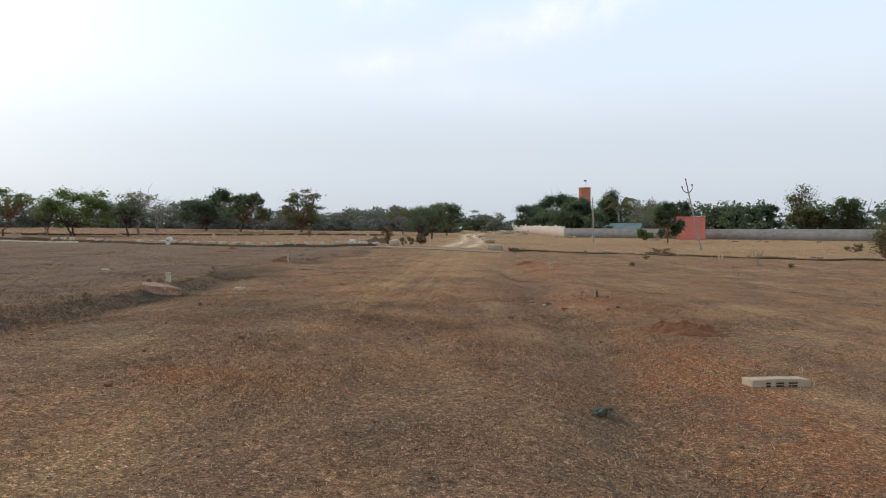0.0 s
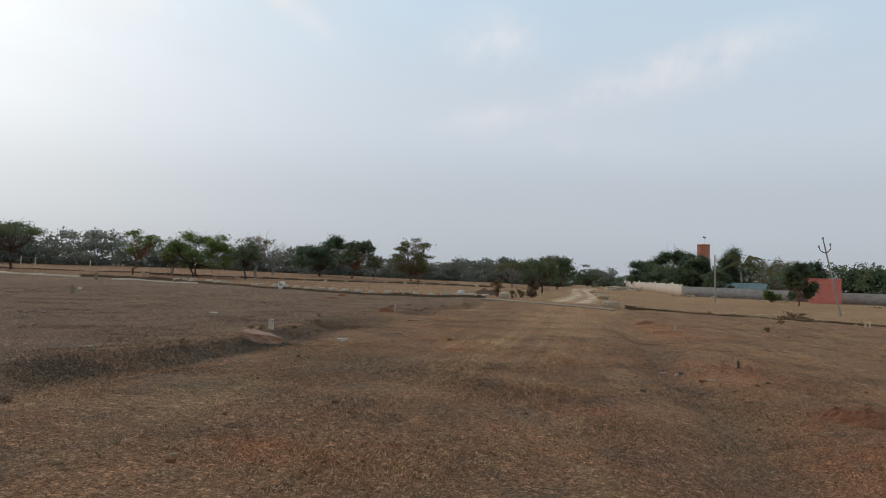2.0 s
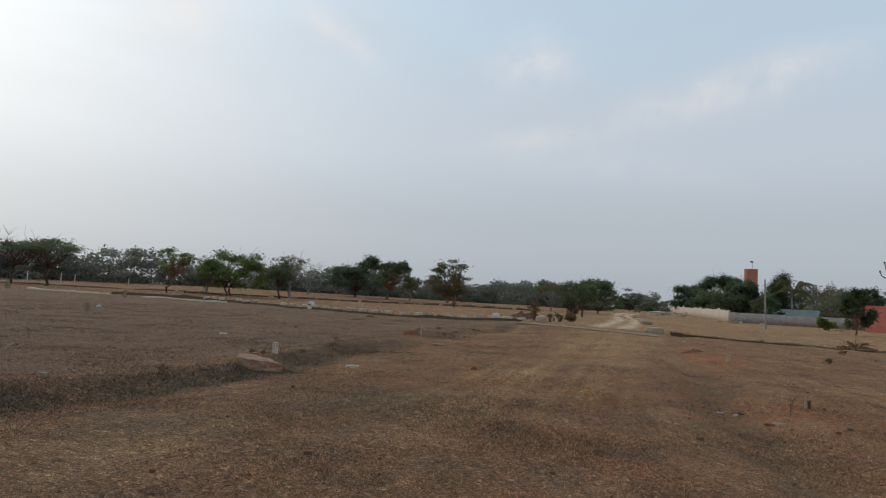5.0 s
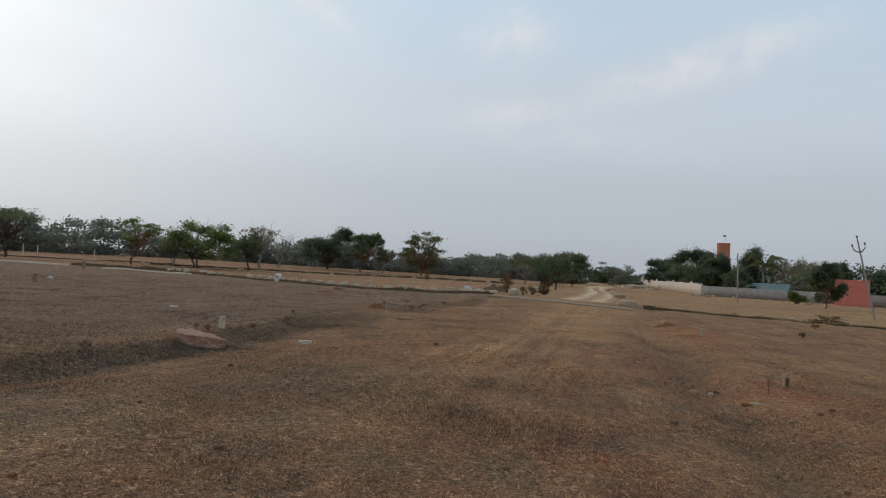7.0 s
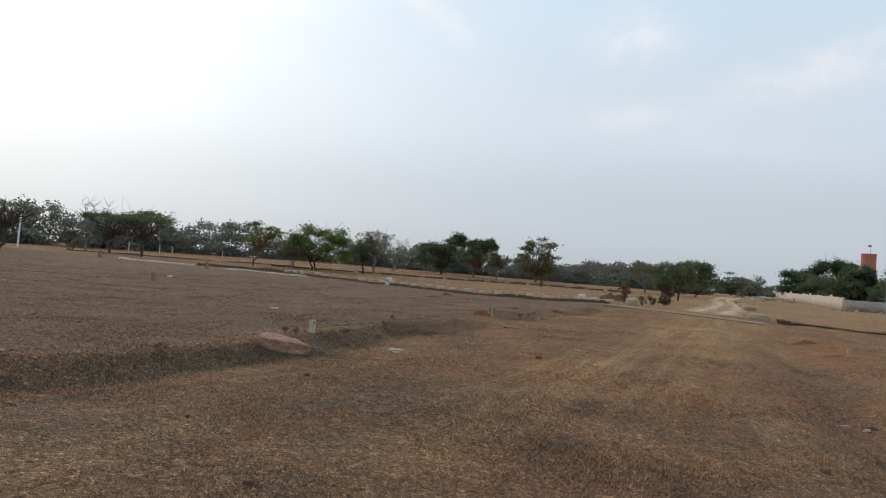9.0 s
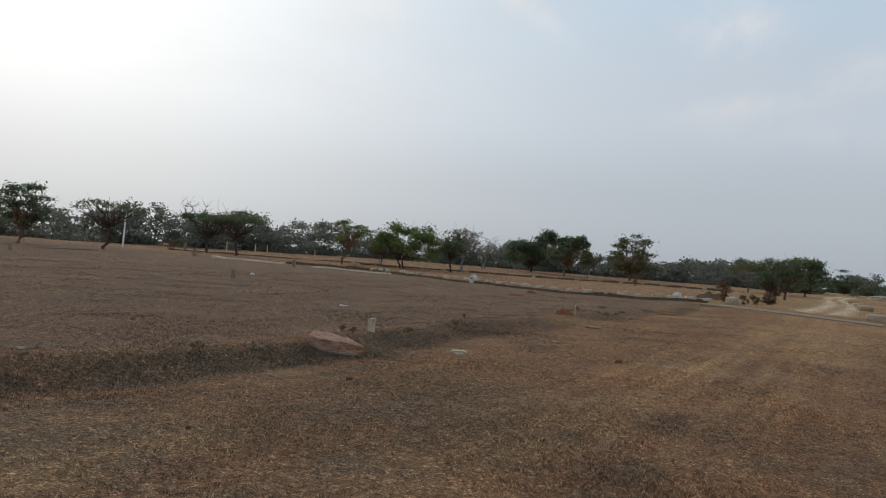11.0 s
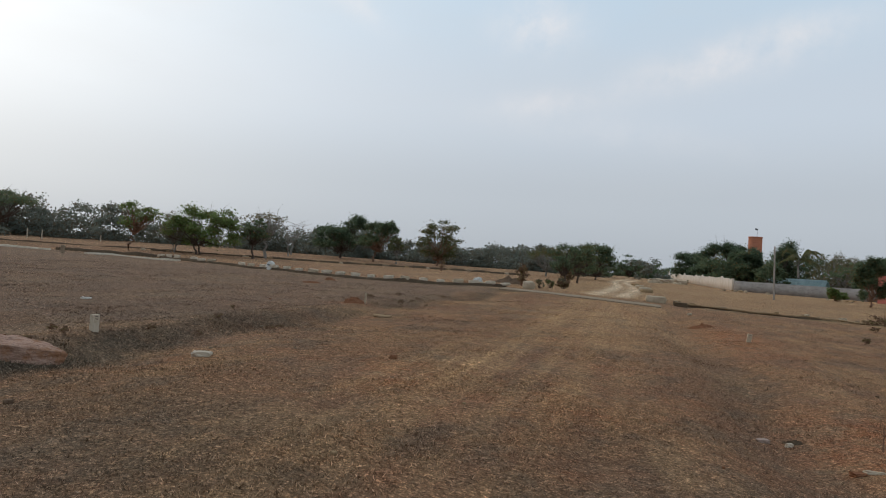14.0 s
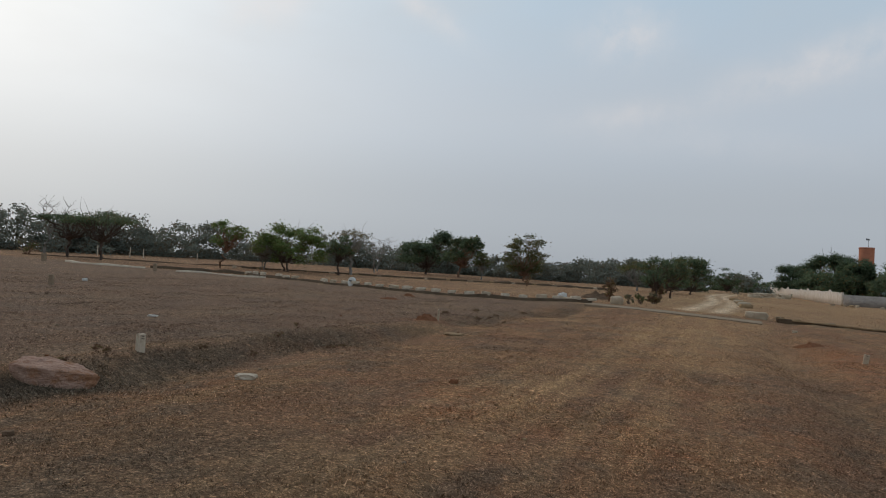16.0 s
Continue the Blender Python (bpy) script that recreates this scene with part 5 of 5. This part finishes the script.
stone(2.0, 40.5, 0.18, 0.15, 0.12, WHITEWASH, "pale stone beside the gully", 508)
q = random.Random(12)
pebbles = [mesh_bm("pebble", rough_bm(0.055, 0.042, 0.035, 520 + k, 0.14, 2, 0.3), (OCHRE, GREYSTONE, REDSOIL, BROWNSOIL, REDSOIL)[k]) for k in range(5)]
known = [(-2.86, 6.18), (-3.47, 5.71), (-2.66, 9.16), (3.07, 15.1), (3.35, 15.6), (3.54, 16.4), (2.6, 14.6), (-4.9, 13.2), (-9.2, 13.9), (-12.6, 15.2), (1.0, 13.1), (-6.9, 20.9)]
for k in range(110):
    x, y = known[k] if k < len(known) else (q.uniform(-15, 7), 4 + 30 * q.random() ** 1.5)
    s = q.uniform(0.9, 1.5) if k < len(known) else q.uniform(0.35, 0.95)
    thing("pebble", pebbles[q.randrange(5)], on_land(x, y, 0.003), "small reddish stone lying in dry grass", "pebble", "pebbles in the field", turn=q.uniform(0, 360)).scale = (s, s, s)

# ---- low plants ------------------------------------------------------------


def bush(at, w, h, count, foliage, label, seed, leaf=0.09, bark=BARKRED, name="bush"):
    rng = np.random.RandomState(seed)
    ob = tagged(new(name), label, "bush")
    ob.matrix_basis = pose(*at)
    cs, rs, wood = [], [], []
    for k in range(9):
        a, rr = rng.uniform(0, 2 * math.pi), w * 0.36 * rng.uniform() ** 0.5
        c = (rr * math.cos(a), rr * math.sin(a), h * rng.uniform(0.3, 0.8))
        cs.append(c), rs.append((w * rng.uniform(0.14, 0.24),) * 2 + (h * rng.uniform(0.15, 0.28),))
        wood.append(tube(bend((0.1 * c[0], 0.1 * c[1], -0.05), c, 0, rng, 5), np.linspace(0.022, 0.006, 5) * w, 4))
        for _ in range(3):
            tip = np.array(c) + rng.normal(0, 0.17, 3) * np.array([w, w, h]) + np.array([0, 0, 0.15 * h])
            wood.append(tube(bend(c, tip, 0, rng, 4), np.linspace(0.009, 0.004, 4) * w, 3))
    v, f = join(wood)
    part("stalk", mesh_from("stems", v, f, bark, True), ob)
    v, f = leaves(cs, rs, count, leaf, rng, hollow=0.3)
    part("leaves", mesh_from("leaves", v, f, foliage), ob)
    return ob


bush(on_land(20.6, 98.0), 2.7, 1.5, 2600, LEAF, "round green bush below the boundary wall", 601, 0.15)
tree(on_land(20.2, 83.8), "dense dusty green tree on a reddish stem before the wall", tree_meshes(602, 4.7, 0.8, 4.2, 9500, 0.14, "dome", 0.09, 0.0, 28, BARKRED, LEAFMID))
bush(on_land(11.6, 48.6), 1.9, 0.75, 500, LEAFDRY, "grey-brown dry thorn bush on the drain", 603, 0.07)
bush(on_land(-7.0, 51.8), 1.5, 1.5, 500, LEAFDRY, "tall dry reddish-brown thorn bush", 604, 0.08)
bush(on_land(-5.75, 50.2), 0.8, 0.62, 130, LEAFPALE, "olive weed clump beside the culvert block", 605, 0.07, BARK)
bush(on_land(-5.40, 52.4), 0.9, 0.60, 170, LEAFOLIVE, "ragged olive weed clump beside the track", 606, 0.07, BARK)
bush(on_land(-4.7, 53.4), 1.2, 0.55, 420, LEAFDRY, "dry weed clump beside the track", 607, 0.08, BARK)
bush(on_land(-5.30, 58.5), 1.0, 0.8, 150, LEAFPALE, "olive weed clump beside the track", 608, 0.08, BARK)
bush(on_land(-5.7, 66.0), 1.6, 1.5, 420, LEAFDRY, "dry brown shrub at the track side", 609, 0.1)
bush(on_land(9.2, 41.5), 0.5, 0.28, 70, LEAFDRY, "small dry weed in the field", 610, 0.05)
bush(on_land(7.2, 35.0), 0.4, 0.22, 60, LEAFDRY, "small dry weed in the field", 611, 0.05)
bush(on_land(28.5, 58.4), 1.6, 0.7, 420, LEAFOLIVE, "low olive weed clump below the wall", 619, 0.07)
bush(on_land(15.2, 36.5), 0.5, 0.25, 80, LEAFOLIVE, "small olive weed in the field", 612, 0.05)
bush(on_land(-19.5, 77.5), 1.2, 1.3, 120, LEAFDRY, "leaning dry sapling in the far field", 613, 0.08)
bush(on_land(-59.4, 55.0), 1.9, 1.3, 260, LEAFOLIVE, "low olive weeds round a bare tree's foot", 614, 0.09)
tree(on_land(2.75, 17.0), "thin dry branching weed stalk on red earth", bare_meshes(56, 0.4, 0.26, BARKRED, 10, 0.007), category="weed", name="weed_stalk")
bush(on_land(1.75, 6.6), 0.36, 0.10, 160, LEAFBRUSHHAZE, "matted dry weed clump in the gully", 616, 0.03)
bush(on_land(-10.3, 10.0), 0.9, 0.40, 600, LEAFBRUSHHAZE, "grey dry weed clump above the ditch", 617, 0.03)
q = random.Random(3)
for k in range(26):
    side = q.random() < 0.6
    y = 5 + 30 * q.random() ** 1.3
    x = float(ditch_x(np.array(y))) - q.uniform(-0.5, 1.4)
    bush(on_land(x, y), q.uniform(0.15, 0.3), q.uniform(0.06, 0.14), 60, LEAFDRY, "tuft of dry brown weed on the ditch bank", 700 + k, 0.022, name="weed_tuft")
